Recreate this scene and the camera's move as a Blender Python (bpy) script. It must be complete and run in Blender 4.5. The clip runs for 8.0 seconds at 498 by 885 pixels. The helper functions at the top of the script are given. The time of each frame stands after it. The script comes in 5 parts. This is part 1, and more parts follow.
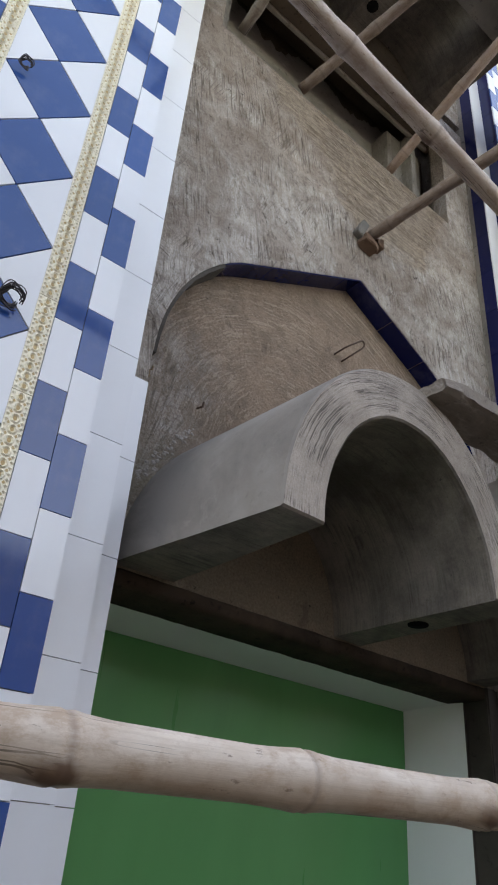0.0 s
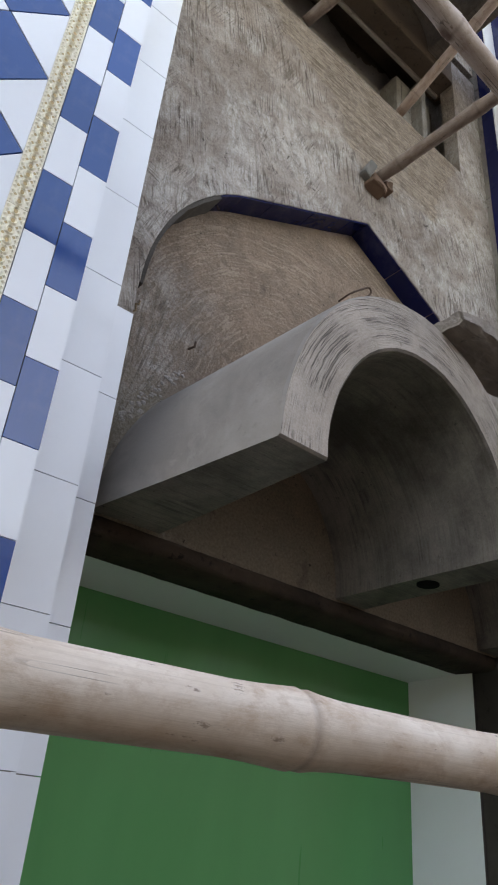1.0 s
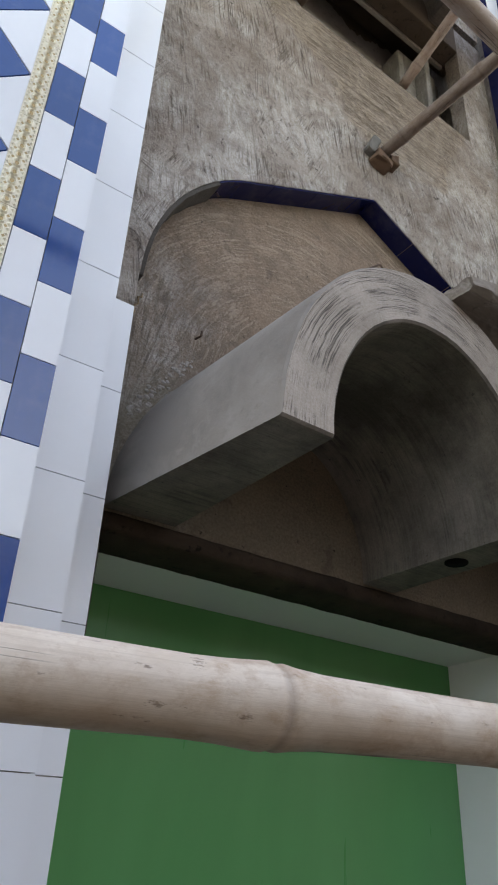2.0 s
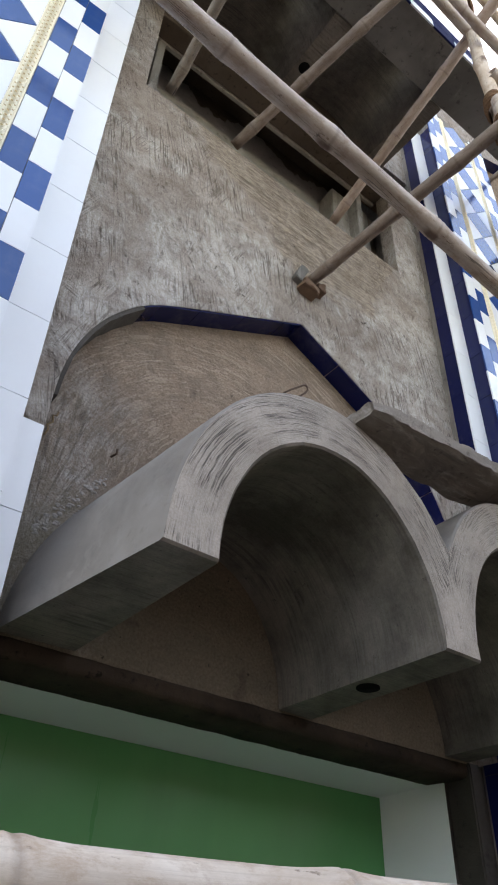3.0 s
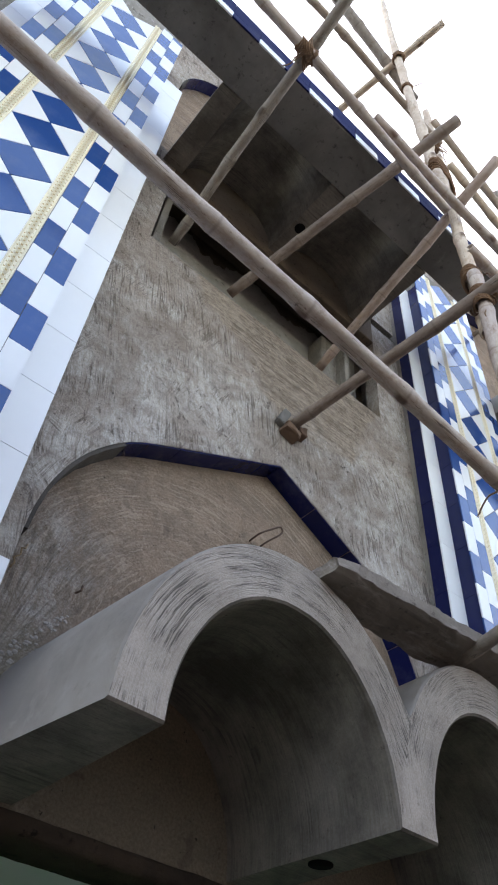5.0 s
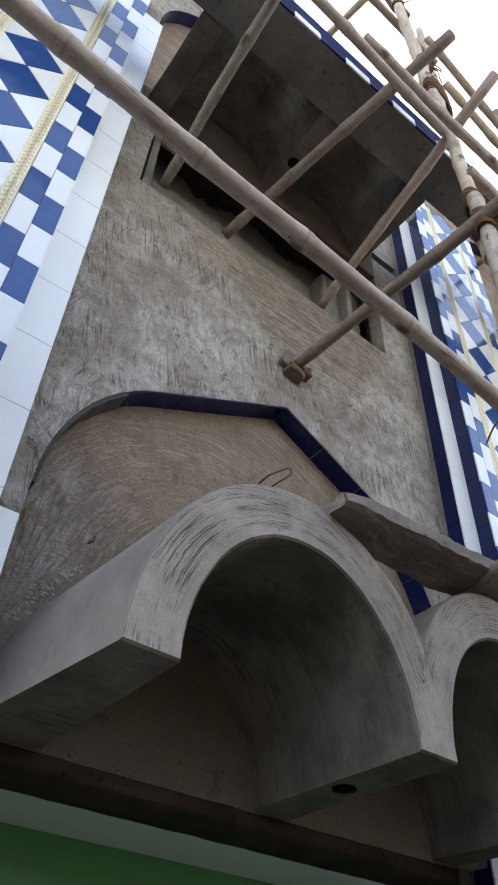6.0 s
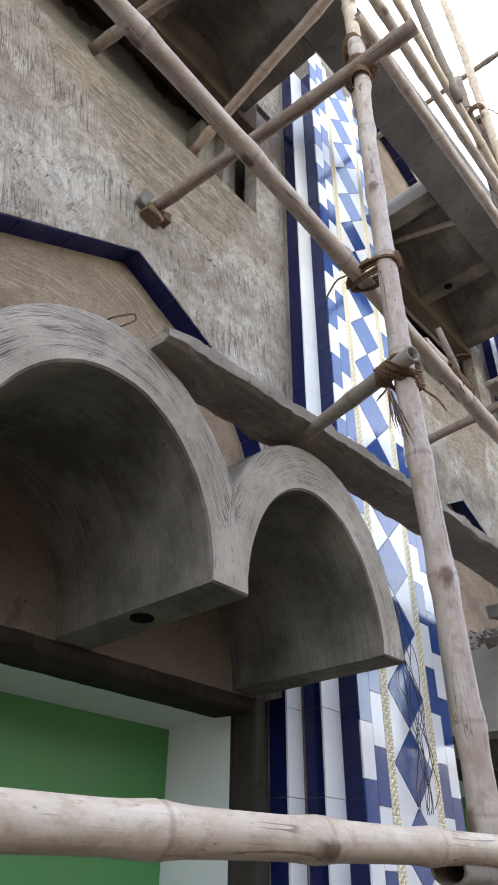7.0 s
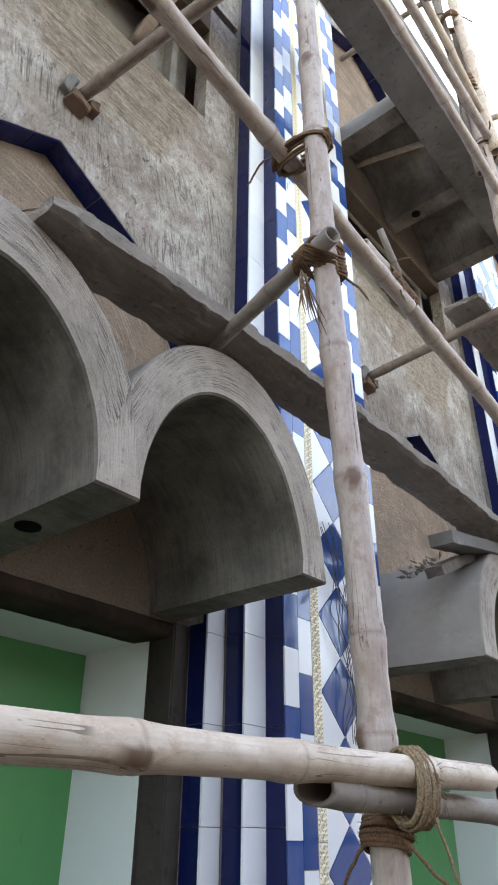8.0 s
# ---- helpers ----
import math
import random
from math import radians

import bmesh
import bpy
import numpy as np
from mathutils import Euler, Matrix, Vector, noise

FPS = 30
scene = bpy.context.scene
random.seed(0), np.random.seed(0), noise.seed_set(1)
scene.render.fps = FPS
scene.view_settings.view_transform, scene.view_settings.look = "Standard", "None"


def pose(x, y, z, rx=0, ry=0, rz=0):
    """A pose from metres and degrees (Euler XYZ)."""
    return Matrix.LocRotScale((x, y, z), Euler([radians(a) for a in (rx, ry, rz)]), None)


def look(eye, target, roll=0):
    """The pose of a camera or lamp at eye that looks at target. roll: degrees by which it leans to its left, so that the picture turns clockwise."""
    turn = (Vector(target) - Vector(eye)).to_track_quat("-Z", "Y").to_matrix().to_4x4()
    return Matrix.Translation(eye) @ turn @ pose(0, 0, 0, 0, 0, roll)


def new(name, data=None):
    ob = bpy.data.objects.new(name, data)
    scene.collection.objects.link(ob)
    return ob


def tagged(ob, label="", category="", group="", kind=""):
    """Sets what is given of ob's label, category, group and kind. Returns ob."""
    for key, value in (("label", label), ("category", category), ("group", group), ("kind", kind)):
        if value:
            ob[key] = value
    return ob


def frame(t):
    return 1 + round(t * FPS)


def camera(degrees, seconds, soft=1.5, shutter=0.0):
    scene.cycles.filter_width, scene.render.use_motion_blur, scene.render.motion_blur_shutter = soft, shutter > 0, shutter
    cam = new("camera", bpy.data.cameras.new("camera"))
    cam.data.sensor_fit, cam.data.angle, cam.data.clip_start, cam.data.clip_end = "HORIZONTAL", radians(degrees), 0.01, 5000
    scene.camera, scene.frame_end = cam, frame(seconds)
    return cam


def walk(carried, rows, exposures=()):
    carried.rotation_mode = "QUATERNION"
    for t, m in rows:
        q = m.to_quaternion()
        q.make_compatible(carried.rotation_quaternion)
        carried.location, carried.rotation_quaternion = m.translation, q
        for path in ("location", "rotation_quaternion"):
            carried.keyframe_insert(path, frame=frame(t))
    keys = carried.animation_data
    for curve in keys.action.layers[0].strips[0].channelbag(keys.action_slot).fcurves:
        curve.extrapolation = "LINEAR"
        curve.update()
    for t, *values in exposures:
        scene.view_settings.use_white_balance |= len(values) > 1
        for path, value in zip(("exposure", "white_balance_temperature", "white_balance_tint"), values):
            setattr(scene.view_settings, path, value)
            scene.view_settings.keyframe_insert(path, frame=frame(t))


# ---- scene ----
cam = camera(38.9, 8.0, 2.0)
PATH = [
    (0.0, (0.0015, -0.0800, 1.4976), (0.7250, 0.8843, 2.2114), 5.23),
    (0.5, (0.1302, -0.0343, 1.4901), (0.8544, 0.9557, 2.1649), 4.61),
    (1.0, (0.1695, 0.0939, 1.4969), (0.9027, 1.0708, 2.1811), 5.63),
    (1.2, (0.1959, 0.1256, 1.4937), (0.9144, 1.1237, 2.1627), 4.28),
    (2.3, (0.2908, 0.0818, 1.4965), (0.9613, 1.0952, 2.1858), 3.16),
    (2.5, (0.3252, 0.0685, 1.5147), (1.0101, 1.0287, 2.2630), 2.78),
    (3.0, (0.3740, -0.0233, 1.5265), (1.0296, 0.8703, 2.3818), 2.29),
    (3.5, (0.4385, -0.0953, 1.5458), (1.0751, 0.7557, 2.4571), 1.43),
    (4.0, (0.4109, -0.1776, 1.5612), (1.0250, 0.6240, 2.5309), 3.19),
    (4.5, (0.3856, -0.1789, 1.5662), (0.9707, 0.5757, 2.5900), 5.32),
    (4.7, (0.3639, -0.1550, 1.5660), (0.9321, 0.5970, 2.6012), 6.23),
    (5.8, (0.4132, -0.0975, 1.5706), (0.9570, 0.7315, 2.5591), 4.96),
    (6.0, (0.4090, -0.1092, 1.5653), (1.0020, 0.7203, 2.5246), 3.09),
    (6.5, (0.5264, -0.1170, 1.5297), (1.3075, 0.7028, 2.3530), -0.12),
    (7.0, (0.6268, -0.1315, 1.5176), (1.4896, 0.6476, 2.2978), 0.44),
    (7.5, (0.7628, -0.1132, 1.5074), (1.6828, 0.6479, 2.2385), 2.99),
    (8.0, (0.9450, -0.1246, 1.5046), (1.8709, 0.6590, 2.2035), 0.52),
]
LIFT, WARM, ROSE = 0.76, 760, 1.5
walk(cam, [(t, look(eye, target, roll)) for t, eye, target, roll in PATH],
     exposures=[(t, ev + LIFT, kelvin + WARM, tint + ROSE) for t, ev, kelvin, tint in [(0.0, 0.58, 7700, 12), (0.5, 0.59, 7700, 11), (1.0, 0.72, 7700, 12), (2.5, 0.72, 7800, 11), (3.0, 0.83, 7500, 11), (3.5, 1.12, 7500, 12), (4.0, 0.92, 7200, 11),
                (4.5, 0.78, 6900, 10), (6.0, 0.54, 7100, 10), (6.5, 1.05, 7500, 11), (7.0, 1.12, 7500, 11), (8.0, 1.16, 7200, 9)]])

# ---- light: bright cloud towards the sun behind the building and haze low down, blue sky overhead ----
world = bpy.data.worlds.new("sky")
scene.world = world
world.use_nodes = True
wn, wl = world.node_tree.nodes, world.node_tree.links
wn.clear()
SUN_EL, SUN_ROT = radians(52), radians(35)
sky = wn.new("ShaderNodeTexSky")
sky.sky_type, sky.sun_disc = "NISHITA", False
sky.sun_elevation, sky.sun_rotation, sky.dust_density, sky.air_density = SUN_EL, SUN_ROT, 1.0, 1.0
bg_sky, bg_cloud, add, wout = (wn.new(k) for k in ("ShaderNodeBackground", "ShaderNodeBackground", "ShaderNodeAddShader", "ShaderNodeOutputWorld"))
wl.new(sky.outputs[0], bg_sky.inputs[0])
bg_sky.inputs[1].default_value = 0.25
bg_cloud.inputs[0].default_value = (1.0, 1.0, 1.0, 1)
sky_co, sky_sep, sky_puff = (wn.new(k) for k in ("ShaderNodeTexCoord", "ShaderNodeSeparateXYZ", "ShaderNodeTexNoise"))
sky_puff.inputs["Scale"].default_value, sky_puff.inputs["Detail"].default_value = 1.8, 5.0
wl.new(sky_co.outputs["Generated"], sky_sep.inputs[0]), wl.new(sky_co.outputs["Generated"], sky_puff.inputs["Vector"])


def sky_step(value, low, high, out_low, out_high):
    n = wn.new("ShaderNodeMapRange")
    n.interpolation_type = "SMOOTHSTEP"
    wl.new(value, n.inputs[0])
    for sock, v in zip(n.inputs[1:5], (low, high, out_low, out_high)):
        sock.default_value = v
    return n.outputs[0]


def sky_math(op, a, c):
    n = wn.new("ShaderNodeMath")
    n.operation = op
    for sock, v in zip(n.inputs, (a, c)):
        if isinstance(v, float):
            sock.default_value = v
        else:
            wl.new(v, sock)
    return n.outputs[0]


puff = sky_math("MULTIPLY", sky_puff.outputs["Fac"], 0.3)
overhead = sky_step(sky_math("SUBTRACT", sky_sep.outputs[2], puff), 0.25, 0.60, 0.0, 1.0)
away = sky_step(sky_math("ADD", sky_sep.outputs[1], puff), -0.15, 0.30, 1.0, 0.0)
thick = sky_step(sky_sep.outputs[1], -0.6, 0.5, 0.29, 0.55)
wl.new(sky_math("MULTIPLY", thick, sky_step(sky_math("MULTIPLY", overhead, away), 0.0, 1.0, 1.0, 0.04)), bg_cloud.inputs[1])
wl.new(bg_sky.outputs[0], add.inputs[0]), wl.new(bg_cloud.outputs[0], add.inputs[1]), wl.new(add.outputs[0], wout.inputs[0])
sun_data = bpy.data.lights.new("sun", "SUN")
sun_data.energy, sun_data.angle, sun_data.color = 0.5, radians(40), (1.0, 0.95, 0.88)
sun = new("sun", sun_data)
sun.matrix_world = look((4.9, 7, 11), (0, 0, 0))


# ---- materials ----
def nodes_of(name):
    m = bpy.data.materials.new(name)
    m.use_nodes = True
    nt = m.node_tree
    return m, nt, nt.nodes["Principled BSDF"]


def noise_node(nt, vec, scale, detail=6, rough=0.6, dist=0.0):
    n = nt.nodes.new("ShaderNodeTexNoise")
    n.inputs["Scale"].default_value, n.inputs["Detail"].default_value = scale, detail
    n.inputs["Roughness"].default_value, n.inputs["Distortion"].default_value = rough, dist
    if vec is not None:
        nt.links.new(vec, n.inputs["Vector"])
    return n.outputs["Fac"]


def ramp_node(nt, fac, a, b, ca=(0, 0, 0), cb=(1, 1, 1)):
    r = nt.nodes.new("ShaderNodeValToRGB")
    r.color_ramp.elements[0].position, r.color_ramp.elements[1].position = a, b
    r.color_ramp.elements[0].color, r.color_ramp.elements[1].color = (*ca, 1), (*cb, 1)
    nt.links.new(fac, r.inputs[0])
    return r.outputs[0]


def mix_node(nt, fac, a, b):
    n = nt.nodes.new("ShaderNodeMix")
    n.data_type = "RGBA"
    for sock, v in ((n.inputs[0], fac), (n.inputs[6], a), (n.inputs[7], b)):
        if isinstance(v, (int, float)):
            sock.default_value = v
        elif isinstance(v, tuple):
            sock.default_value = (*v, 1)
        else:
            nt.links.new(v, sock)
    return n.outputs[2]


def math_node(nt, op, a, c=None):
    n = nt.nodes.new("ShaderNodeMath")
    n.operation = op
    for sock, v in zip(n.inputs, (a, c)):
        if isinstance(v, (int, float)):
            sock.default_value = v
        elif v is not None:
            nt.links.new(v, sock)
    return n.outputs[0]


def hairlines(nt, vec, scale, width, detail=2):
    """Thin drawn-out lines: the level lines of a stretched noise."""
    away = math_node(nt, "ABSOLUTE", math_node(nt, "SUBTRACT", noise_node(nt, vec, scale, detail, 0.5, 0.15), 0.5))
    return ramp_node(nt, away, width * 0.25, width, (1, 1, 1), (0, 0, 0))


def coords(nt, kind="Object", scale=(1, 1, 1), rot=(0, 0, 0)):
    tc = nt.nodes.new("ShaderNodeTexCoord")
    mp = nt.nodes.new("ShaderNodeMapping")
    mp.inputs["Scale"].default_value = scale
    mp.inputs["Rotation"].default_value = [radians(a) for a in rot]
    nt.links.new(tc.outputs[kind], mp.inputs[0])
    return mp.outputs[0]


def bump_node(nt, bsdf, height, strength=0.4, distance=0.01):
    b = nt.nodes.new("ShaderNodeBump")
    b.inputs["Strength"].default_value, b.inputs["Distance"].default_value = strength, distance
    nt.links.new(height, b.inputs["Height"])
    nt.links.new(b.outputs[0], bsdf.inputs["Normal"])


def grit(nt, col, co, size=130, depth=0.72):
    """Sand grains: fine darker specks over any colour."""
    dark = nt.nodes.new("ShaderNodeMix")
    dark.data_type, dark.blend_type = "RGBA", "MULTIPLY"
    dark.inputs[0].default_value = 1.0
    nt.links.new(col, dark.inputs[6])
    dark.inputs[7].default_value = (depth, depth * 0.98, depth * 0.95, 1)
    return mix_node(nt, ramp_node(nt, noise_node(nt, co, size, 4, 0.75), 0.36, 0.60), dark.outputs[2], col)


def plaster(name, dark, mid, light, patch=0.5, streak=(9, 9, 1.2), rot=(0, 20, 0), strength=0.6, stain=None, pitted=1.0):
    """Cement render: broad patches, trowel streaks, fine sand grain."""
    m, nt, b = nodes_of(name)
    co = coords(nt)
    big = noise_node(nt, co, 2.2, 5, 0.62, 0.4)
    sv = coords(nt, scale=streak, rot=rot)
    fine = noise_node(nt, sv, 6.0, 8, 0.75, 0.3)
    grain = noise_node(nt, co, 160, 3, 0.7)
    col = mix_node(nt, ramp_node(nt, big, 0.35, 0.65), dark, mid)
    pale = nt.nodes.new("ShaderNodeMath")
    pale.operation = "MULTIPLY"
    nt.links.new(ramp_node(nt, fine, 0.5, 0.72), pale.inputs[0])
    nt.links.new(ramp_node(nt, noise_node(nt, co, 3.1, 4, 0.6, 0.8), 1 - patch - 0.12, 1 - patch + 0.12), pale.inputs[1])
    col = mix_node(nt, pale.outputs[0], col, light)
    pits = ramp_node(nt, noise_node(nt, co, 26, 5, 0.7), 0.30, 0.42, (1 - pitted,) * 3)
    col = mix_node(nt, pits, tuple(c * 0.62 for c in dark), col)
    if stain:
        col = mix_node(nt, ramp_node(nt, noise_node(nt, co, 1.3, 3, 0.5, 1.0), 0.52, 0.62), col, stain)
    nt.links.new(col, b.inputs["Base Color"])
    b.inputs["Roughness"].default_value = 0.93
    b.inputs["Specular IOR Level"].default_value = 0.2
    h = nt.nodes.new("ShaderNodeMath")
    h.operation = "MULTIPLY_ADD"
    nt.links.new(fine, h.inputs[0])
    h.inputs[1].default_value = 1.0
    h2 = nt.nodes.new("ShaderNodeMath")
    h2.operation = "MULTIPLY"
    nt.links.new(grain, h2.inputs[0])
    h2.inputs[1].default_value = 0.35
    nt.links.new(h2.outputs[0], h.inputs[2])
    bump_node(nt, b, h.outputs[0], strength, 0.012)
    return m


def glaze(name, colour, rough=0.08, vary=0.06, metal=0.0, gloss=0.5, dusty=0.07):
    """Glazed ceramic: even colour with slight piece-to-piece change and dust."""
    m, nt, b = nodes_of(name)
    info = nt.nodes.new("ShaderNodeObjectInfo")
    lo, hi = tuple(c * (1 - vary) for c in colour), tuple(min(1, c * (1 + vary)) for c in colour)
    col = mix_node(nt, info.outputs["Random"], lo, hi)
    co = coords(nt)
    dust = ramp_node(nt, noise_node(nt, co, 7, 6, 0.65), 0.5, 0.8, (0, 0, 0), (dusty,) * 3)
    col = mix_node(nt, dust, col, (0.55, 0.52, 0.47))
    nt.links.new(col, b.inputs["Base Color"])
    nt.links.new(ramp_node(nt, noise_node(nt, co, 12, 4, 0.6), 0.3, 0.8, (rough,) * 3, (rough + 0.14,) * 3), b.inputs["Roughness"])
    b.inputs["Metallic"].default_value, b.inputs["Specular IOR Level"].default_value = metal, gloss
    bump_node(nt, b, noise_node(nt, co, 5, 2, 0.5), 0.05, 0.01)
    return m


def cane(name, base, pale, dark, rough=0.6):
    """Bamboo: long fibres, blotches, hairline splits, dark scars and rings at the nodes, shade painted into hollow
    ends.
    """
    m, nt, b = nodes_of(name)
    fibre = noise_node(nt, coords(nt, scale=(60, 60, 1.5)), 3.0, 6, 0.7)
    blotch = noise_node(nt, coords(nt, scale=(7, 7, 3)), 2.2, 7, 0.72, 0.2)
    col = mix_node(nt, ramp_node(nt, blotch, 0.36, 0.66), base, pale)
    col = mix_node(nt, ramp_node(nt, fibre, 0.50, 0.85), col, tuple(c * 0.86 for c in base))
    smudge = noise_node(nt, coords(nt, scale=(16, 16, 9)), 2.0, 8, 0.76, 0.15)
    col = mix_node(nt, ramp_node(nt, smudge, 0.48, 0.62, (0, 0, 0), (0.65, 0.65, 0.65)), col, tuple(c * k for c, k in zip(base, (0.78, 0.67, 0.57))))
    line = noise_node(nt, coords(nt, scale=(30, 30, 0.8)), 1.6, 2, 0.5, 0.2)
    gap = nt.nodes.new("ShaderNodeMath")
    gap.operation = "COMPARE"
    nt.links.new(line, gap.inputs[0])
    gap.inputs[1].default_value, gap.inputs[2].default_value = 0.5, 0.010
    cut = nt.nodes.new("ShaderNodeMath")
    cut.operation = "MULTIPLY"
    nt.links.new(gap.outputs[0], cut.inputs[0])
    nt.links.new(ramp_node(nt, noise_node(nt, coords(nt, scale=(6, 6, 1.5)), 2.0, 3, 0.5), 0.54, 0.58), cut.inputs[1])
    col = mix_node(nt, cut.outputs[0], col, tuple(c * 0.4 for c in base))
    spots = ramp_node(nt, noise_node(nt, coords(nt, scale=(9, 9, 3)), 9, 5, 0.65), 0.64, 0.69, (0, 0, 0), (0.75, 0.75, 0.75))
    col = mix_node(nt, spots, col, dark)
    at = nt.nodes.new("ShaderNodeAttribute")
    at.attribute_name = "node_ring"
    col = mix_node(nt, at.outputs["Fac"], col, dark)
    nt.links.new(col, b.inputs["Base Color"])
    b.inputs["Roughness"].default_value = rough
    bump_node(nt, b, fibre, 0.15, 0.002)
    return m


def brushed(name, base, pale, stroke, along=1.4, across=75, amount=0.9, strength=0.8, where=0.44, margin=0.0, fine=0.2, hair=0.6):
    """Cement drawn off with a coarse brush: strokes run along the curve (u), broken into patches."""
    m, nt, b = nodes_of(name)
    co = coords(nt)
    line = noise_node(nt, coords(nt, "UV", (along, across, 1)), 1.0, 6, 0.68, 0.35)
    thin = noise_node(nt, coords(nt, "UV", (along * 2.2, across * 2.4, 1)), 1.0, 3, 0.6, 0.4)
    patch = ramp_node(nt, noise_node(nt, co, 4.2, 6, 0.7, 1.0), where, where + 0.12)
    col = mix_node(nt, ramp_node(nt, noise_node(nt, co, 2.6, 7, 0.70), 0.38, 0.62), base, pale)
    col = mix_node(nt, ramp_node(nt, thin, 0.48, 0.75, (0, 0, 0), (fine,) * 3), col, tuple(c * 0.62 for c in base))
    k = nt.nodes.new("ShaderNodeMath")
    k.operation = "MULTIPLY"
    nt.links.new(ramp_node(nt, line, 0.51, 0.61, (0, 0, 0), (amount,) * 3), k.inputs[0])
    if margin:
        sep = nt.nodes.new("ShaderNodeSeparateXYZ")
        nt.links.new(coords(nt, "UV"), sep.inputs[0])
        keep = nt.nodes.new("ShaderNodeMath")
        keep.operation = "MULTIPLY"
        edge_free = ramp_node(nt, sep.outputs[1], margin, margin * 1.8)
        nt.links.new(edge_free, keep.inputs[0])
        nt.links.new(patch, keep.inputs[1])
        patch = keep.outputs[0]
    nt.links.new(patch, k.inputs[1])
    col = mix_node(nt, k.outputs[0], col, stroke)
    fray = ramp_node(nt, noise_node(nt, co, 6.5, 5, 0.65, 0.4), 0.40, 0.54, (0, 0, 0), (hair,) * 3)
    hairs = math_node(nt, "MULTIPLY", hairlines(nt, coords(nt, "UV", (along * 0.7, across * 0.75, 1)), 1.0, 0.05), fray)
    if margin:
        hairs = math_node(nt, "MULTIPLY", hairs, edge_free)
    col = mix_node(nt, hairs, col, tuple(c * 0.8 for c in stroke))
    pits = ramp_node(nt, noise_node(nt, co, 34, 4, 0.7), 0.27, 0.36)
    col = mix_node(nt, pits, tuple(c * 0.6 for c in base), col)
    col = grit(nt, col, co, 170, 0.84)
    nt.links.new(col, b.inputs["Base Color"])
    b.inputs["Roughness"].default_value, b.inputs["Specular IOR Level"].default_value = 0.92, 0.2
    h = nt.nodes.new("ShaderNodeMath")
    h.operation = "SUBTRACT"
    nt.links.new(thin, h.inputs[0]), nt.links.new(k.outputs[0], h.inputs[1])
    bump_node(nt, b, h.outputs[0], strength, 0.006)
    return m


def swept(nt, scale, rot, bend):
    """Stroke coordinates whose direction wanders, as a hand-held trowel does."""
    n = nt.nodes.new("ShaderNodeTexNoise")
    nt.links.new(coords(nt), n.inputs["Vector"])
    n.inputs["Scale"].default_value, n.inputs["Detail"].default_value = 2.3, 1.0
    add = nt.nodes.new("ShaderNodeVectorMath")
    add.operation = "MULTIPLY_ADD"
    nt.links.new(n.outputs["Color"], add.inputs[0])
    add.inputs[1].default_value = (bend, bend, bend)
    nt.links.new(coords(nt), add.inputs[2])
    turn = nt.nodes.new("ShaderNodeMapping")
    turn.inputs["Rotation"].default_value = [math.radians(a) for a in rot]
    nt.links.new(add.outputs[0], turn.inputs["Vector"])
    stretch = nt.nodes.new("ShaderNodeMapping")
    stretch.inputs["Scale"].default_value = scale
    nt.links.new(turn.outputs[0], stretch.inputs["Vector"])
    return stretch.outputs[0]


